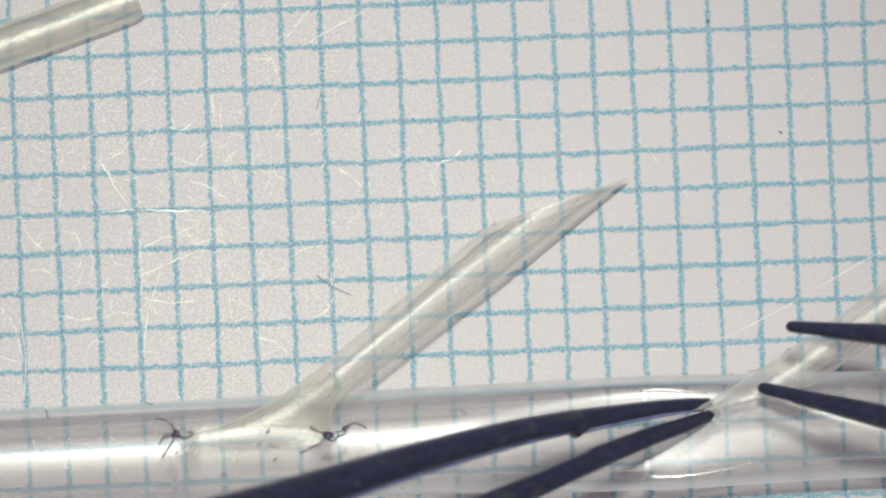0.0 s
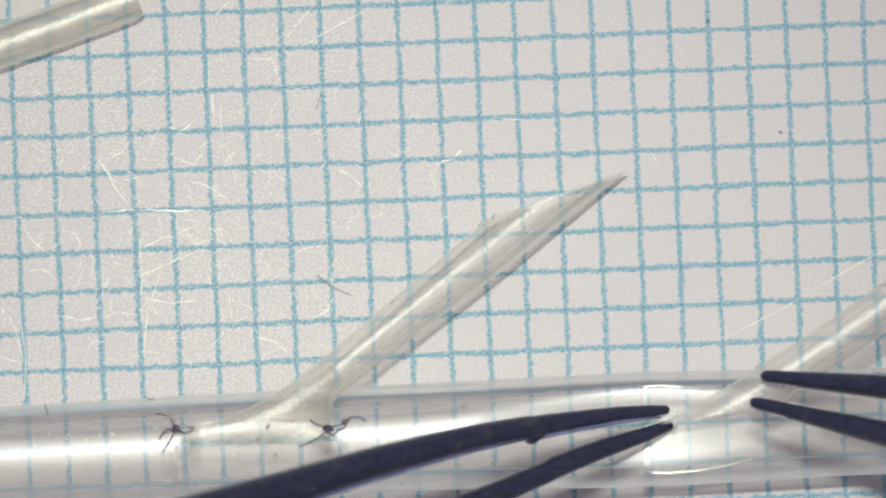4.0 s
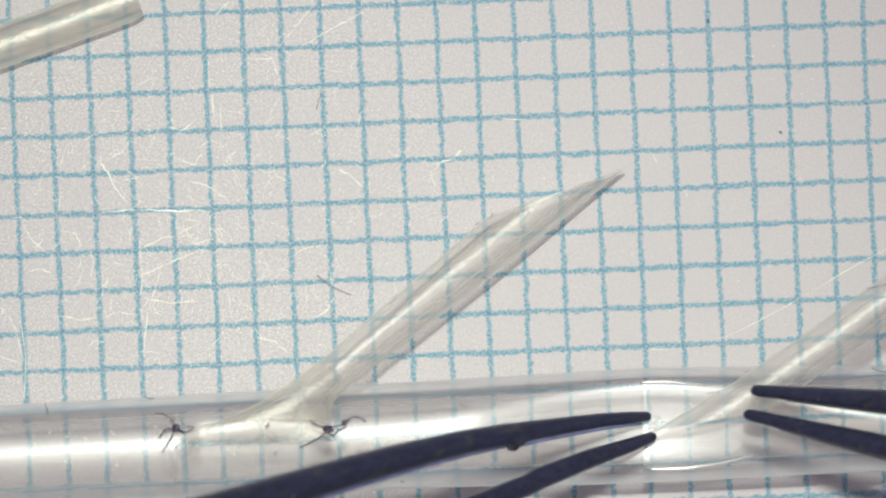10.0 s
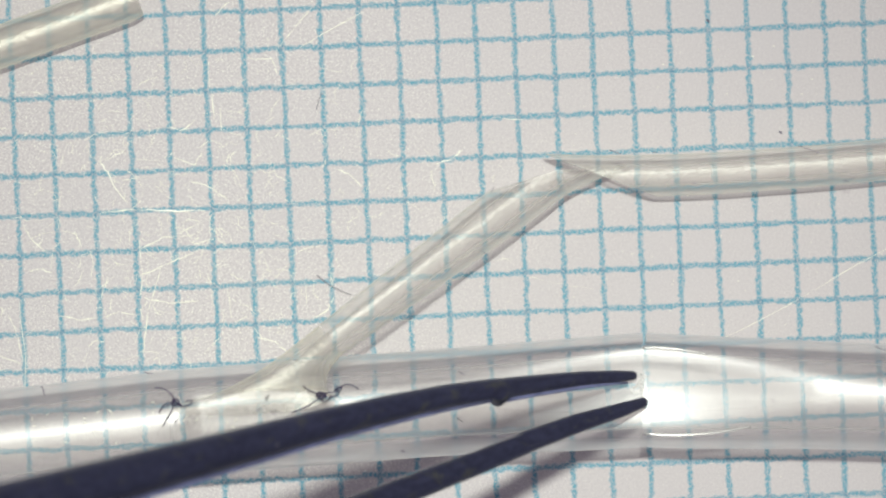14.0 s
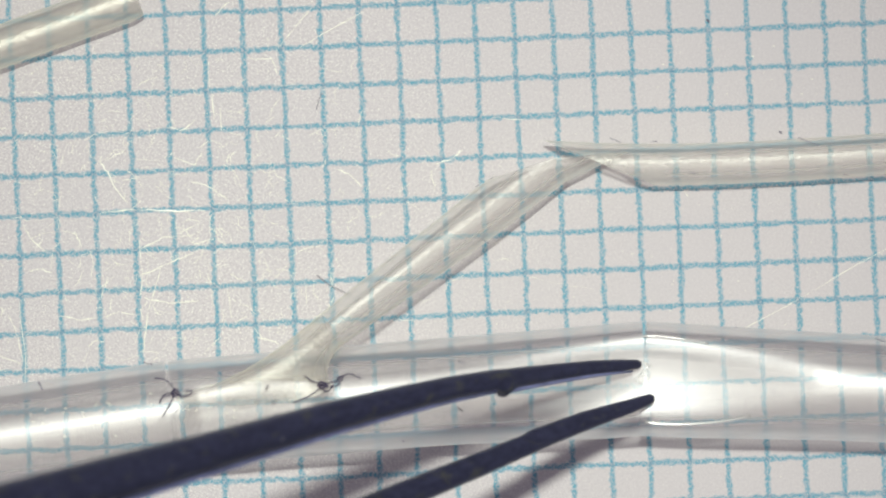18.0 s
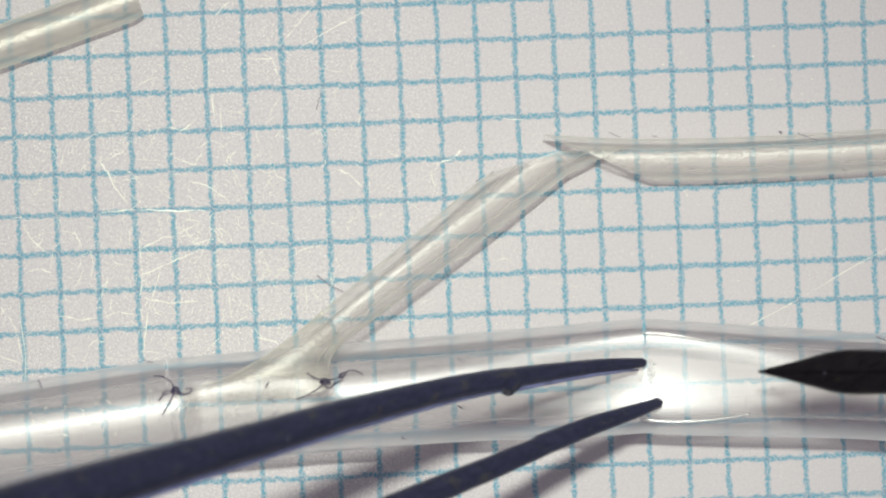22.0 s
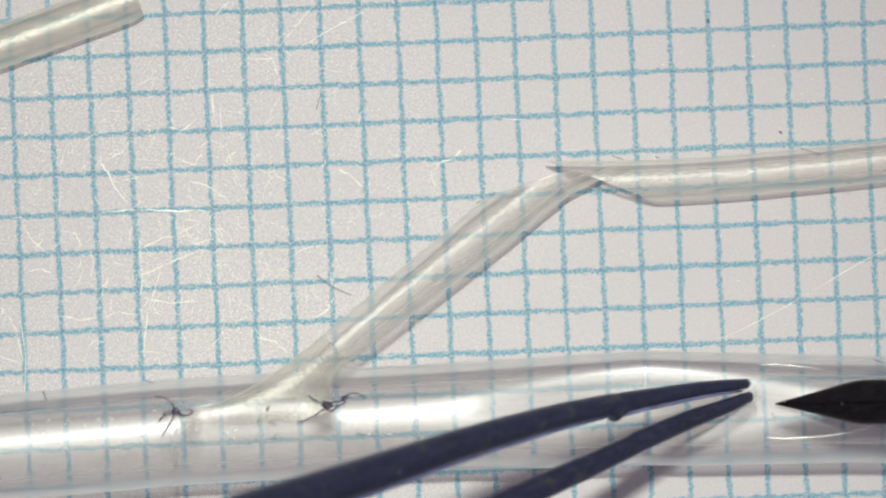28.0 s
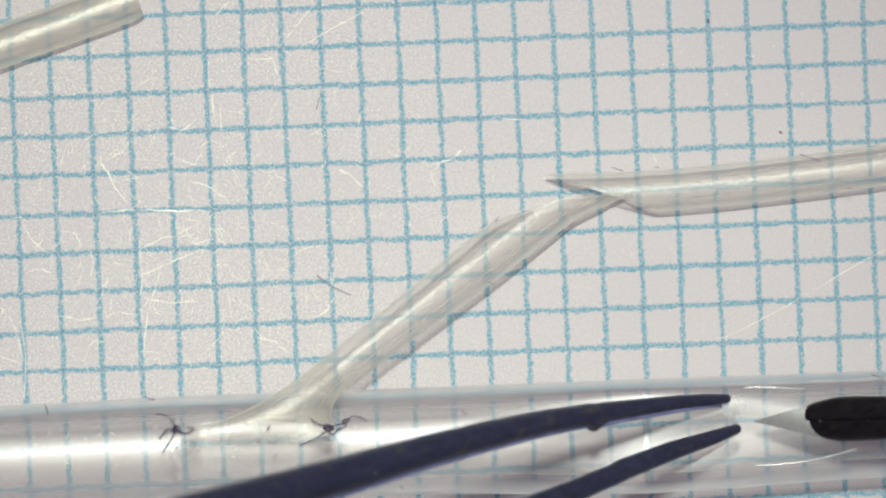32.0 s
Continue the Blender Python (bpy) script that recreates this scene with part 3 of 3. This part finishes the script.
def build_scratches():
    """Pale scratches in the sheet's clear film: the long ones one by one, and many faint ones where it is most worn."""
    bm = bmesh.new()
    z = 0.004

    def scratch(width, *line):
        pts = []
        for a, b in zip(line, line[1:]):
            for k in range(4):
                t = k / 4
                pts.append((a[0] + (b[0] - a[0]) * t + random.uniform(-1.2, 1.2), a[1] + (b[1] - a[1]) * t + random.uniform(-1.2, 1.2)))
        pts.append(line[-1])
        prev = None
        for i, p in enumerate(pts):
            q = pts[min(i + 1, len(pts) - 1)]
            o = pts[max(i - 1, 0)]
            way = Vector((q[0] - o[0], q[1] - o[1])).normalized()
            w = 0.72 * width * random.uniform(0.2, 1.3) * (0.5 if i in (0, len(pts) - 1) else 1)
            row = [bm.verts.new(at(p[0] - way.y * w * s, p[1] + way.x * w * s, z + (0.004 if s == 0 else 0))) for s in (-1, 0, 1)]
            if prev:
                for k in range(2):
                    bm.faces.new((prev[k], prev[k + 1], row[k + 1], row[k]))
            prev = row

    scratch(2.0, (180, 376), (230, 371), (300, 374), (362, 373))
    scratch(1.4, (176, 286), (190, 305), (205, 335), (226, 359))
    scratch(1.1, (176, 287), (200, 277), (222, 266))
    scratch(1.4, (42, 400), (55, 425), (85, 447))
    scratch(1.2, (50, 481), (72, 475), (92, 484))
    scratch(1.6, (108, 559), (140, 567), (172, 563))
    scratch(1.3, (185, 561), (210, 552), (245, 560))
    scratch(1.1, (197, 528), (194, 552))
    scratch(1.6, (255, 529), (300, 536), (352, 533))
    scratch(1.2, (286, 468), (275, 510), (262, 550), (255, 622))
    scratch(1.7, (250, 487), (300, 466), (330, 453), (356, 439))
    scratch(1.3, (312, 415), (352, 395), (346, 441))
    scratch(1.3, (322, 398), (345, 432), (378, 424))
    scratch(1.2, (318, 236), (346, 213))
    scratch(1.6, (308, 280), (345, 292), (358, 268))
    scratch(1.3, (335, 322), (370, 330), (402, 352))
    scratch(1.2, (455, 597), (488, 605), (508, 624))
    scratch(1.3, (590, 526), (580, 550), (553, 564))
    scratch(1.0, (540, 500), (543, 538))
    scratch(1.4, (598, 301), (624, 312), (640, 331))
    scratch(1.7, (770, 292), (800, 281), (818, 266))
    scratch(1.0, (748, 262), (766, 282))
    scratch(1.1, (488, 92), (520, 50), (552, 14))
    scratch(1.1, (530, 85), (570, 60), (640, 22))
    scratch(1.0, (380, 27), (406, 4))
    scratch(1.3, (369, 108), (371, 155))
    scratch(1.4, (375, 165), (379, 212))
    scratch(1.2, (389, 192), (392, 232))
    scratch(1.1, (438, 103), (480, 105), (492, 132))
    scratch(1.0, (402, 500), (410, 563))
    scratch(1.1, (360, 627), (396, 590))
    scratch(1.6, (247, 425), (252, 480), (249, 525))
    scratch(1.2, (251, 440), (290, 420), (340, 418))
    scratch(0.75, (1258, 606), (1300, 590), (1400, 538), (1480, 490), (1600, 424))
    scratch(0.6, (1138, 621), (1206, 617))
    scratch(0.5, (935, 490), (980, 500), (1055, 513))
    scratch(1.2, (790, 501), (822, 487))
    scratch(0.9, (1150, 268), (1162, 288))
    scratch(0.9, (1200, 325), (1217, 347))
    scratch(2.2, (1330, 100), (1334, 101))
    scratch(1.1, (14, 556), (30, 590), (41, 640))
    scratch(1.2, (34, 535), (46, 650), (42, 705))
    scratch(1.0, (0, 630), (38, 645))
    scratch(1.0, (110, 408), (135, 415), (145, 440))
    scratch(1.0, (870, 208), (925, 212))
    for i in range(430):
        u, v = random.gauss(330, 220), random.gauss(390, 160)
        if not (-20 < u < 900 and 60 < v < 700):
            continue
        a, r, c = random.uniform(0, 6.3), random.uniform(5, 24), random.uniform(-1.2, 1.2)
        scratch(random.uniform(0.25, 0.85), (u, v), (u + r * math.cos(a), v + r * math.sin(a)), (u + r * math.cos(a) + r * math.cos(a + c), v + r * math.sin(a) + r * math.sin(a + c)))
    for i in range(420):
        u, v, a = random.uniform(-20, 1600), random.uniform(-20, 900), random.uniform(0, 6.3)
        scratch(random.uniform(0.4, 1.1), (u, v), (u + 2 * math.cos(a), v + 2 * math.sin(a)))
    tagged(part("scratches", bm, SCRATCH), "fine pale scratches in the film over the graph paper", "scratches", kind="stuff")


# ---- movement ----
VESSEL_ROWS = (
    (0, 8, 8, 6, 5), (0.5, 5, 3, 2, 0), (1, 4, 3, 2, 0), (1.5, 6, 3, 3, 0), (2, 6, 8, 2, 0), (2.5, -3, -4, 1, 0), (3, 0, 0, 0, 0), (5.5, 0, -2, -1, 0), (6, 0, 0, 0, 0),
    (9, -1, -1, -6, -2), (11, -1, -2, -9, -3), (12, 2, 2, -9, -3), (12.5, 1, 0, -13, -5), (13, -18, -31, -52, -12), (13.5, -33, -45, -62, -25),
    (14, -33, -47, -70, -30), (16.5, -35, -48, -72, -33), (17.5, -36, -52, -74, -35), (18, -41, -64, -90, -42), (19, -43, -69, -98, -46),
    (20, -44, -70, -100, -46), (22, -44, -68, -95, -45), (24, -44, -67, -88, -42), (24.5, -41, -57, -75, -30), (25.5, -41, -56, -75, -30),
    (27.5, -22, -30, -36, -14), (28, -23, -31, -38, -12), (29, -20, -25, -32, -4), (30, -20, -24, -27, 0), (30.5, -7, -7, 0, 3), (31, -3, -2, 5, 3), (32, 0, 0, 12, 3))
# seconds, how far the grip has gone along the vessel, how far it narrows the rim glints
GRIP_ROWS = ((0, 0, 0), (25.5, 0, 0), (27.5, 180, 20), (28, 206, 30), (30, 220, 24), (30.5, 190, 24), (31, 210, 16), (32, 180, 20))
# seconds, how far the branch's root and its slanted corner have gone across and down
BRANCH_ROWS = (
    (0, 0, 9, 1, 11), (0.5, 0, 4, 0, 6), (1, 0, 4, 0, 4), (1.5, 0, 4, 0, 5), (2, 0, 8, 0, 11), (2.5, 4, -4, 1, -2), (3, 0, -2, 0, 1), (5.5, 0, -3, -2, -3), (6, 0, 0, 0, 0), (7.5, -2, -4, -2, -3), (8.5, 0, -2, 0, -7),
    (9, 0, -1, -2, -5), (11, -1, -2, -3, -3), (11.1, -1, -2, -3, -3), (11.2, -2, -2, -3, 2), (12, -3, 2, -3, 5), (12.5, -3, 0, -3, 4), (13, -8, -42, -4, -34), (13.5, -14, -54, -5, -40), (14, -12, -59, -5, -45),
    (16.5, -11, -59, -5, -48), (17.5, -12, -62, -5, -51), (18, -10, -77, -6, -66), (18.5, -8, -81, -7, -70), (19, -6, -87, -7, -75), (20, -6, -88, -7, -77), (21, -6, -84, -7, -75),
    (24, -6, -82, -6, -71), (24.5, -7, -70, -4, -57), (25, -3, -70, -4, -59), (25.5, -3, -69, -4, -58), (27.5, -4, -42, -4, -38), (28.5, -2, -43, -4, -37),
    (29, -8, -36, -4, -30), (30, -8, -35, -4, -29), (30.5, -9, -13, 0, -2), (31, -6, -6, 1, 6), (32, 0, -2, 1, 9))
# seconds, pointed end, a point on the loose graft's axis further along
LOOSE_ROWS = (
    (0, 1222, 728, 1568, 531), (0.2, 1222, 708, 1568, 531), (0.6, 1225, 692, 1568, 531), (1, 1230, 690, 1568, 529), (1.3, 1230, 692, 1568, 529), (1.6, 1215, 708, 1568, 534),
    (1.8, 1190, 755, 1568, 541), (2, 1192, 757, 1568, 543), (2.5, 1175, 722, 1568, 531), (2.7, 1180, 728, 1568, 536), (3, 1146, 768, 1568, 544), (3.5, 1165, 752, 1568, 539),
    (5.5, 1165, 753, 1568, 533), (6, 1155, 766, 1568, 535), (7, 1135, 770, 1568, 533), (7.5, 1131, 777, 1568, 533), (8, 1148, 765, 1568, 533), (9, 1150, 765, 1568, 533),
    (11, 1152, 765, 1568, 533), (11.1, 1160, 760, 1568, 528), (11.2, 962, 313, 1430, 322), (11.5, 962, 313, 1430, 322), (12, 960, 316, 1430, 324), (12.5, 962, 316, 1430, 322),
    (13, 960, 290, 1430, 306), (13.5, 959, 278, 1430, 298), (14, 958, 271, 1430, 295), (16.5, 958, 268, 1430, 293), (17, 959, 269, 1430, 292), (17.5, 959, 265, 1430, 290),
    (18, 958, 247, 1430, 282), (18.5, 957, 242, 1430, 279), (19, 957, 235, 1430, 275), (20, 957, 232, 1430, 273), (21, 957, 236, 1430, 274), (24, 958, 239, 1430, 274),
    (24.5, 961, 255, 1430, 281), (25, 959, 248, 1430, 279), (25.5, 959, 250, 1430, 279), (27.5, 962, 282, 1430, 298), (28, 962, 283, 1430, 299), (28.5, 963, 284, 1430, 299), (29, 964, 292, 1430, 303),
    (30, 963, 293, 1430, 304), (30.5, 962, 303, 1430, 308), (31, 962, 304, 1430, 309), (32, 962, 307, 1430, 310))
# seconds, upper tip, shoulder of the upper jaw, lower tip
TWEEZER_ROWS = (
    (0, 1256, 713, 1027, 764, 1258, 731), (0.2, 1247, 690, 1017, 740, 1249, 708), (0.4, 1252, 683, 1018, 731, 1256, 700), (0.6, 1264, 677, 1025, 725, 1264, 693), (0.8, 1256, 672, 1020, 720, 1268, 704),
    (1, 1259, 676, 1024, 723, 1268, 704), (1.3, 1256, 679, 1020, 727, 1265, 708), (1.6, 1238, 679, 1000, 727, 1249, 713), (1.8, 1160, 661, 922, 709, 1205, 762), (2, 1157, 670, 919, 718, 1202, 766),
    (2.2, 1162, 690, 925, 738, 1184, 748), (2.5, 1180, 694, 946, 740, 1185, 721), (2.7, 1166, 679, 931, 724, 1189, 728), (3, 1137, 689, 899, 744, 1160, 735), (3.2, 1175, 704, 938, 752, 1209, 775),
    (3.5, 1180, 726, 949, 776, 1185, 748), (5.5, 1166, 722, 938, 770, 1180, 755), (6, 1150, 742, 912, 793, 1165, 774), (6.5, 1133, 744, 897, 795, 1139, 768), (7, 1131, 736, 894, 789, 1148, 774),
    (7.5, 1126, 755, 888, 811, 1148, 803), (8, 1142, 736, 906, 789, 1157, 772), (8.5, 1142, 740, 909, 792, 1150, 763), (9, 1140, 741, 908, 793, 1150, 766), (9.5, 1141, 741, 908, 793, 1150, 767),
    (10, 1147, 737, 913, 788, 1156, 769), (10.5, 1138, 732, 904, 785, 1155, 778), (11, 1139, 731, 904, 783, 1155, 778), (11.5, 1142, 730, 906, 780, 1157, 773), (12, 1138, 733, 903, 785, 1155, 776),
    (12.5, 1140, 728, 902, 780, 1155, 771), (13, 1133, 683, 894, 730, 1152, 724), (13.5, 1116, 675, 876, 723, 1136, 721), (14, 1122, 665, 882, 711, 1141, 708), (14.5, 1122, 664, 882, 710, 1141, 707),
    (16.5, 1122, 665, 883, 714, 1147, 717), (17, 1119, 669, 880, 718, 1147, 722), (17.5, 1118, 665, 878, 716, 1145, 718), (18, 1130, 645, 890, 695, 1153, 702), (18.5, 1133, 639, 893, 690, 1156, 697),
    (19, 1136, 632, 896, 680, 1158, 688), (19.5, 1136, 629, 897, 679, 1161, 686), (20, 1136, 631, 896, 682, 1161, 689), (20.5, 1135, 639, 896, 690, 1161, 700), (21, 1136, 640, 896, 693, 1161, 702),
    (22, 1139, 642, 899, 693, 1167, 709), (22.5, 1136, 645, 896, 697, 1167, 717), (23, 1133, 645, 895, 696, 1167, 718), (24, 1133, 654, 895, 705, 1167, 726), (24.5, 1135, 669, 896, 719, 1167, 743),
    (25, 1141, 668, 900, 719, 1174, 741), (25.5, 1139, 669, 899, 720, 1171, 744), (27.5, 1301, 663, 1070, 712, 1342, 755), (27.7, 1308, 665, 1075, 714, 1332, 726), (28, 1323, 679, 1092, 736, 1328, 698),
    (28.4, 1324, 675, 1089, 729, 1330, 692), (28.8, 1328, 682, 1092, 736, 1330, 701), (29.2, 1326, 682, 1088, 733, 1328, 702), (29.6, 1319, 687, 1080, 739, 1322, 707), (30, 1320, 690, 1080, 742, 1322, 710),
    (30.3, 1297, 688, 1062, 735, 1313, 739), (30.5, 1277, 686, 1043, 732, 1308, 753), (30.7, 1216, 668, 978, 715, 1261, 766), (30.9, 1240, 671, 1003, 724, 1288, 780), (31.1, 1276, 678, 1045, 734, 1323, 787),
    (31.4, 1295, 703, 1066, 752, 1317, 757), (31.7, 1295, 715, 1067, 763, 1312, 751), (32, 1288, 706, 1057, 753, 1306, 755))
# seconds, upper and lower tips
FORCEPS_ROWS = (
    (0, 1396, 578, 1346, 686), (0.2, 1377, 611, 1332, 699), (0.4, 1355, 629, 1321, 704), (0.6, 1353, 630, 1317, 703), (0.8, 1350, 630, 1317, 699), (1, 1371, 607, 1330, 692), (1.3, 1384, 612, 1355, 677),
    (1.6, 1341, 672, 1319, 719), (1.8, 1344, 676, 1324, 722), (2, 1350, 672, 1328, 722), (2.2, 1344, 670, 1330, 719), (2.5, 1359, 659, 1335, 710), (2.7, 1348, 665, 1333, 708), (3, 1353, 670, 1335, 717),
    (3.5, 1353, 661, 1333, 708), (5.5, 1341, 695, 1329, 737), (6, 1343, 697, 1331, 740), (6.5, 1338, 694, 1326, 737), (7, 1334, 691, 1321, 733), (7.5, 1340, 691, 1326, 738), (8, 1338, 691, 1325, 737),
    (9, 1341, 692, 1328, 738), (9.5, 1335, 691, 1321, 737), (10, 1334, 691, 1321, 733), (10.5, 1338, 689, 1321, 737), (11, 1354, 691, 1332, 747), (11.1, 1366, 681, 1351, 737), (11.2, 1379, 694, 1366, 737),
    (11.4, 1359, 724, 1353, 748), (11.6, 1348, 737, 1348, 752), (12, 1348, 737, 1348, 752), (12.2, 1350, 735, 1350, 754), (12.4, 1360, 685, 1317, 793), (12.5, 1430, 614, 1357, 780), (12.7, 1760, 560, 1720, 740),
    (13.2, 2300, 540, 2260, 700), (32, 2300, 540, 2260, 700))
# seconds, tip, height, turn on the flat, roll
SCISSOR_ROWS = (
    (0, 2300, 420, 12.6, 0, 0), (20.8, 2300, 420, 12.6, 0, 0), (21.1, 1640, 540, 9.8, 0, 0), (21.2, 1330, 568, 7.7, 2, 0), (21.3, 1350, 651, 6.3, 2, 0), (21.4, 1342, 690, 4.9, 2, 0), (21.6, 1334, 673, 4.2, 2, 0),
    (21.9, 1338, 670, 4.2, 2, 0), (22, 1341, 658, 4.6, 2, 0), (22.1, 1370, 635, 5.9, -15.5, -45), (22.3, 1338, 724, 6.4, -18, -70), (22.5, 1319, 704, 6.4, -19, -78), (22.7, 1358, 586, 5.6, -20, -78),
    (22.8, 1382, 562, 5.9, -19, -70), (22.9, 1418, 528, 6.3, -14, -50), (23, 1425, 600, 6.3, -4, -20), (23.1, 1390, 613, 5.9, 2.6, -8), (23.2, 1414, 601, 6.3, 6, 0), (23.3, 1467, 651, 6.3, 4, 0), (23.4, 1590, 640, 6.3, 3, 0), (23.5, 1600, 620, 6.3, 3, 0),
    (23.7, 1374, 595, 5.6, 6, 0), (24, 1414, 663, 4.9, 4, 0), (24.5, 1386, 674, 4.2, 6, 0), (25, 1359, 703, 4.2, 4, 0), (25.5, 1366, 701, 3.2, 2, 0), (27.5, 1375, 713, 2.7, 3.5, 0), (28, 1373, 715, 2.7, 3.5, 0),
    (28.4, 1379, 710, 2.7, 3, 0), (28.8, 1350, 716, 2.15, 2, 0), (29.2, 1330, 717, 1.9, 1, 0), (29.6, 1320, 721, 1.9, 1, 0), (30, 1318, 721, 1.9, 2, 0), (30.3, 1300, 733, 1.9, 1, 0), (30.5, 1300, 745, 1.65, 2, 0),
    (30.7, 1278, 746, 1.65, 2, 0), (30.9, 1282, 755, 1.65, 3, 0), (31.1, 1284, 750, 1.65, 2, 0), (31.4, 1312, 733, 1.65, 1, 0), (31.7, 1318, 733, 1.65, 1, 0), (32, 1335, 746, 1.65, 4, 0))


# seconds, tip, height, turn on the flat
ROD_ROWS = ((0, 2500, 860, 14, -8), (20.7, 2500, 860, 14, -8), (20.8, 1085, 690, 25, -3), (20.9, 1555, 762, 26, -6), (21, 2500, 860, 14, -8), (32, 2500, 860, 14, -8))


def motions():
    keyed = [[], [], []]
    for t, hair, knot, kink, right in VESSEL_ROWS:
        shifts = (hair - (knot - hair) * 1.03, knot, kink, right)
        ends = [(u, v + s) for (u, v), s in zip(VESSEL_ENDS, shifts)]
        for i in range(3):
            keyed[i].append((t, vessel_pose(ends, i)))
    for piece, rows in zip(PIECES, keyed):
        walk(piece, rows)
    # the strands added for rim glints go along the wall with the tweezers' grip
    for piece, narrow in zip(GLINT_STRANDS, (1, 0.2)):
        walk(piece, [(t, Matrix.Translation((d * U, n * narrow * U, 0))) for t, d, n in GRIP_ROWS])
    walk(GLINT_STRANDS[2], [(r[0], Matrix.Translation(at(r[1] + 8, r[2] + 6, 1.55))) for r in TWEEZER_ROWS])
    u, v = GRAFT_REF
    # its free end is pressed down once it sits in the loose graft
    axis = (at(873, 386) - at(u, v)).cross(Vector((0, 0, 1)))
    held, feet, points = [], [], []
    neck, toe, start = at(*NECK) - at(u, v, 1.35), at(312, 765, 2.3), at(*NECK)
    for t, a, b, c, d in BRANCH_ROWS:
        m = (Matrix.Translation(at(u + a, v + b, 1.35)) @ pose(0, 0, 0, 0, 0, bearing((u + a, v + b), (873 + c, 386 + d)) - bearing((u, v), (873, 386)))
             @ Matrix.Rotation(radians(-1.2 * ease((t - 11.1) / 0.12)), 4, axis))
        held.append((t, m))
        # the foot spans from the branch's neck to the first stitch on the vessel
        hair, knot, kink = (float(np.interp(t, [r[0] for r in VESSEL_ROWS], [r[k] for r in VESSEL_ROWS])) for k in (1, 2, 3))
        ends = [VESSEL_ENDS[0], (VESSEL_ENDS[1][0], VESSEL_ENDS[1][1] + knot), (VESSEL_ENDS[2][0], VESSEL_ENDS[2][1] + kink)]
        here, there = m @ neck, vessel_pose(ends, 1) @ REST[1] @ toe
        swing = math.atan2(there.y - here.y, there.x - here.x) - math.atan2(toe.y - start.y, toe.x - start.x)
        swing = (swing + math.pi) % (2 * math.pi) - math.pi
        feet.append((t, m.inverted() @ Matrix.Translation(here) @ Matrix.Rotation(swing, 4, "Z")))
        # pushed into the loose graft, the point bends down
        points.append((t, Matrix.Translation(at(*BEND) - at(u, v, 1.35)) @ pose(0, 0, 0, 0, 0, -12 * ease((t - 11.1) / 0.12))))
    walk(BRANCH, held)
    walk(FOOT_PART, feet)
    walk(POINT, points)
    still = bearing(LOOSE_TIP, (1430, 275))
    walk(LOOSE, [(t, Matrix.Translation(at(a, b, 3.0 if t < 11.15 else 0.72)) @ pose(0, 0, 0, 0, 0, bearing((a, b), (c, d)) - still)) for t, a, b, c, d in LOOSE_ROWS])
    still = bearing(TW_REF[1], TW_REF[0])
    whole, low = [], []
    for t, a, b, c, d, e, f in TWEEZER_ROWS:
        turn = pose(0, 0, 0, 0, 0, bearing((c, d), (a, b)) - still)
        m = Matrix.Translation(at(a, b, GRIP)) @ turn
        whole.append((t, m))
        low.append((t, m.inverted() @ Matrix.Translation(at(e, f, GRIP)) @ turn))
    walk(TWEEZERS, whole)
    walk(LOWER_JAW, low)
    whole, low = [], []
    for t, a, b, c, d in FORCEPS_ROWS:
        close = (43 - (d - b)) * 0.09 if d - b < 35 else 0
        m = Matrix.Translation(at(a, b, 3.8)) @ pose(0, 0, 0, 0, 0, -close)
        whole.append((t, m))
        low.append((t, m.inverted() @ Matrix.Translation(at(c, d, 3.8)) @ pose(0, 0, 0, 0, 0, close)))
    walk(FORCEPS, whole)
    walk(PRONGS[1], low)
    walk(ROD, [(t, Matrix.Translation(at(a, b, z)) @ pose(0, 0, 0, 0, 0, turn)) for t, a, b, z, turn in ROD_ROWS])
    walk(SCISSORS, [(t, Matrix.Translation(at(a, b, z)) @ pose(0, 0, 0, r, 0, turn)) for t, a, b, z, turn, r in SCISSOR_ROWS])


def vessel_pose(ends, i):
    return Matrix.Translation(at(*ends[i], 1.37)) @ pose(0, 0, 0, 0, 0, bearing(ends[i], ends[i + 1]))


build_ground()
VESSEL_ROOT, PIECES = build_vessel()
REST = [vessel_pose(VESSEL_ENDS, i).inverted() for i in range(3)]
BRANCH, POINT = build_branch()
FOOT_PART = build_foot(BRANCH)
BRANCH_REST = Matrix.Translation(-at(*GRAFT_REF, 1.35))
LOOSE = build_loose()
LOOSE_REST = Matrix.Translation(-at(*LOOSE_TIP, 0.72))
GLINT_STRANDS = build_sutures()
build_debris()
build_scratches()
build_stub()
TWEEZERS, LOWER_JAW = build_tweezers()
FORCEPS, PRONGS = build_forceps()
SCISSORS = build_scissors()
ROD = build_rod()
motions()
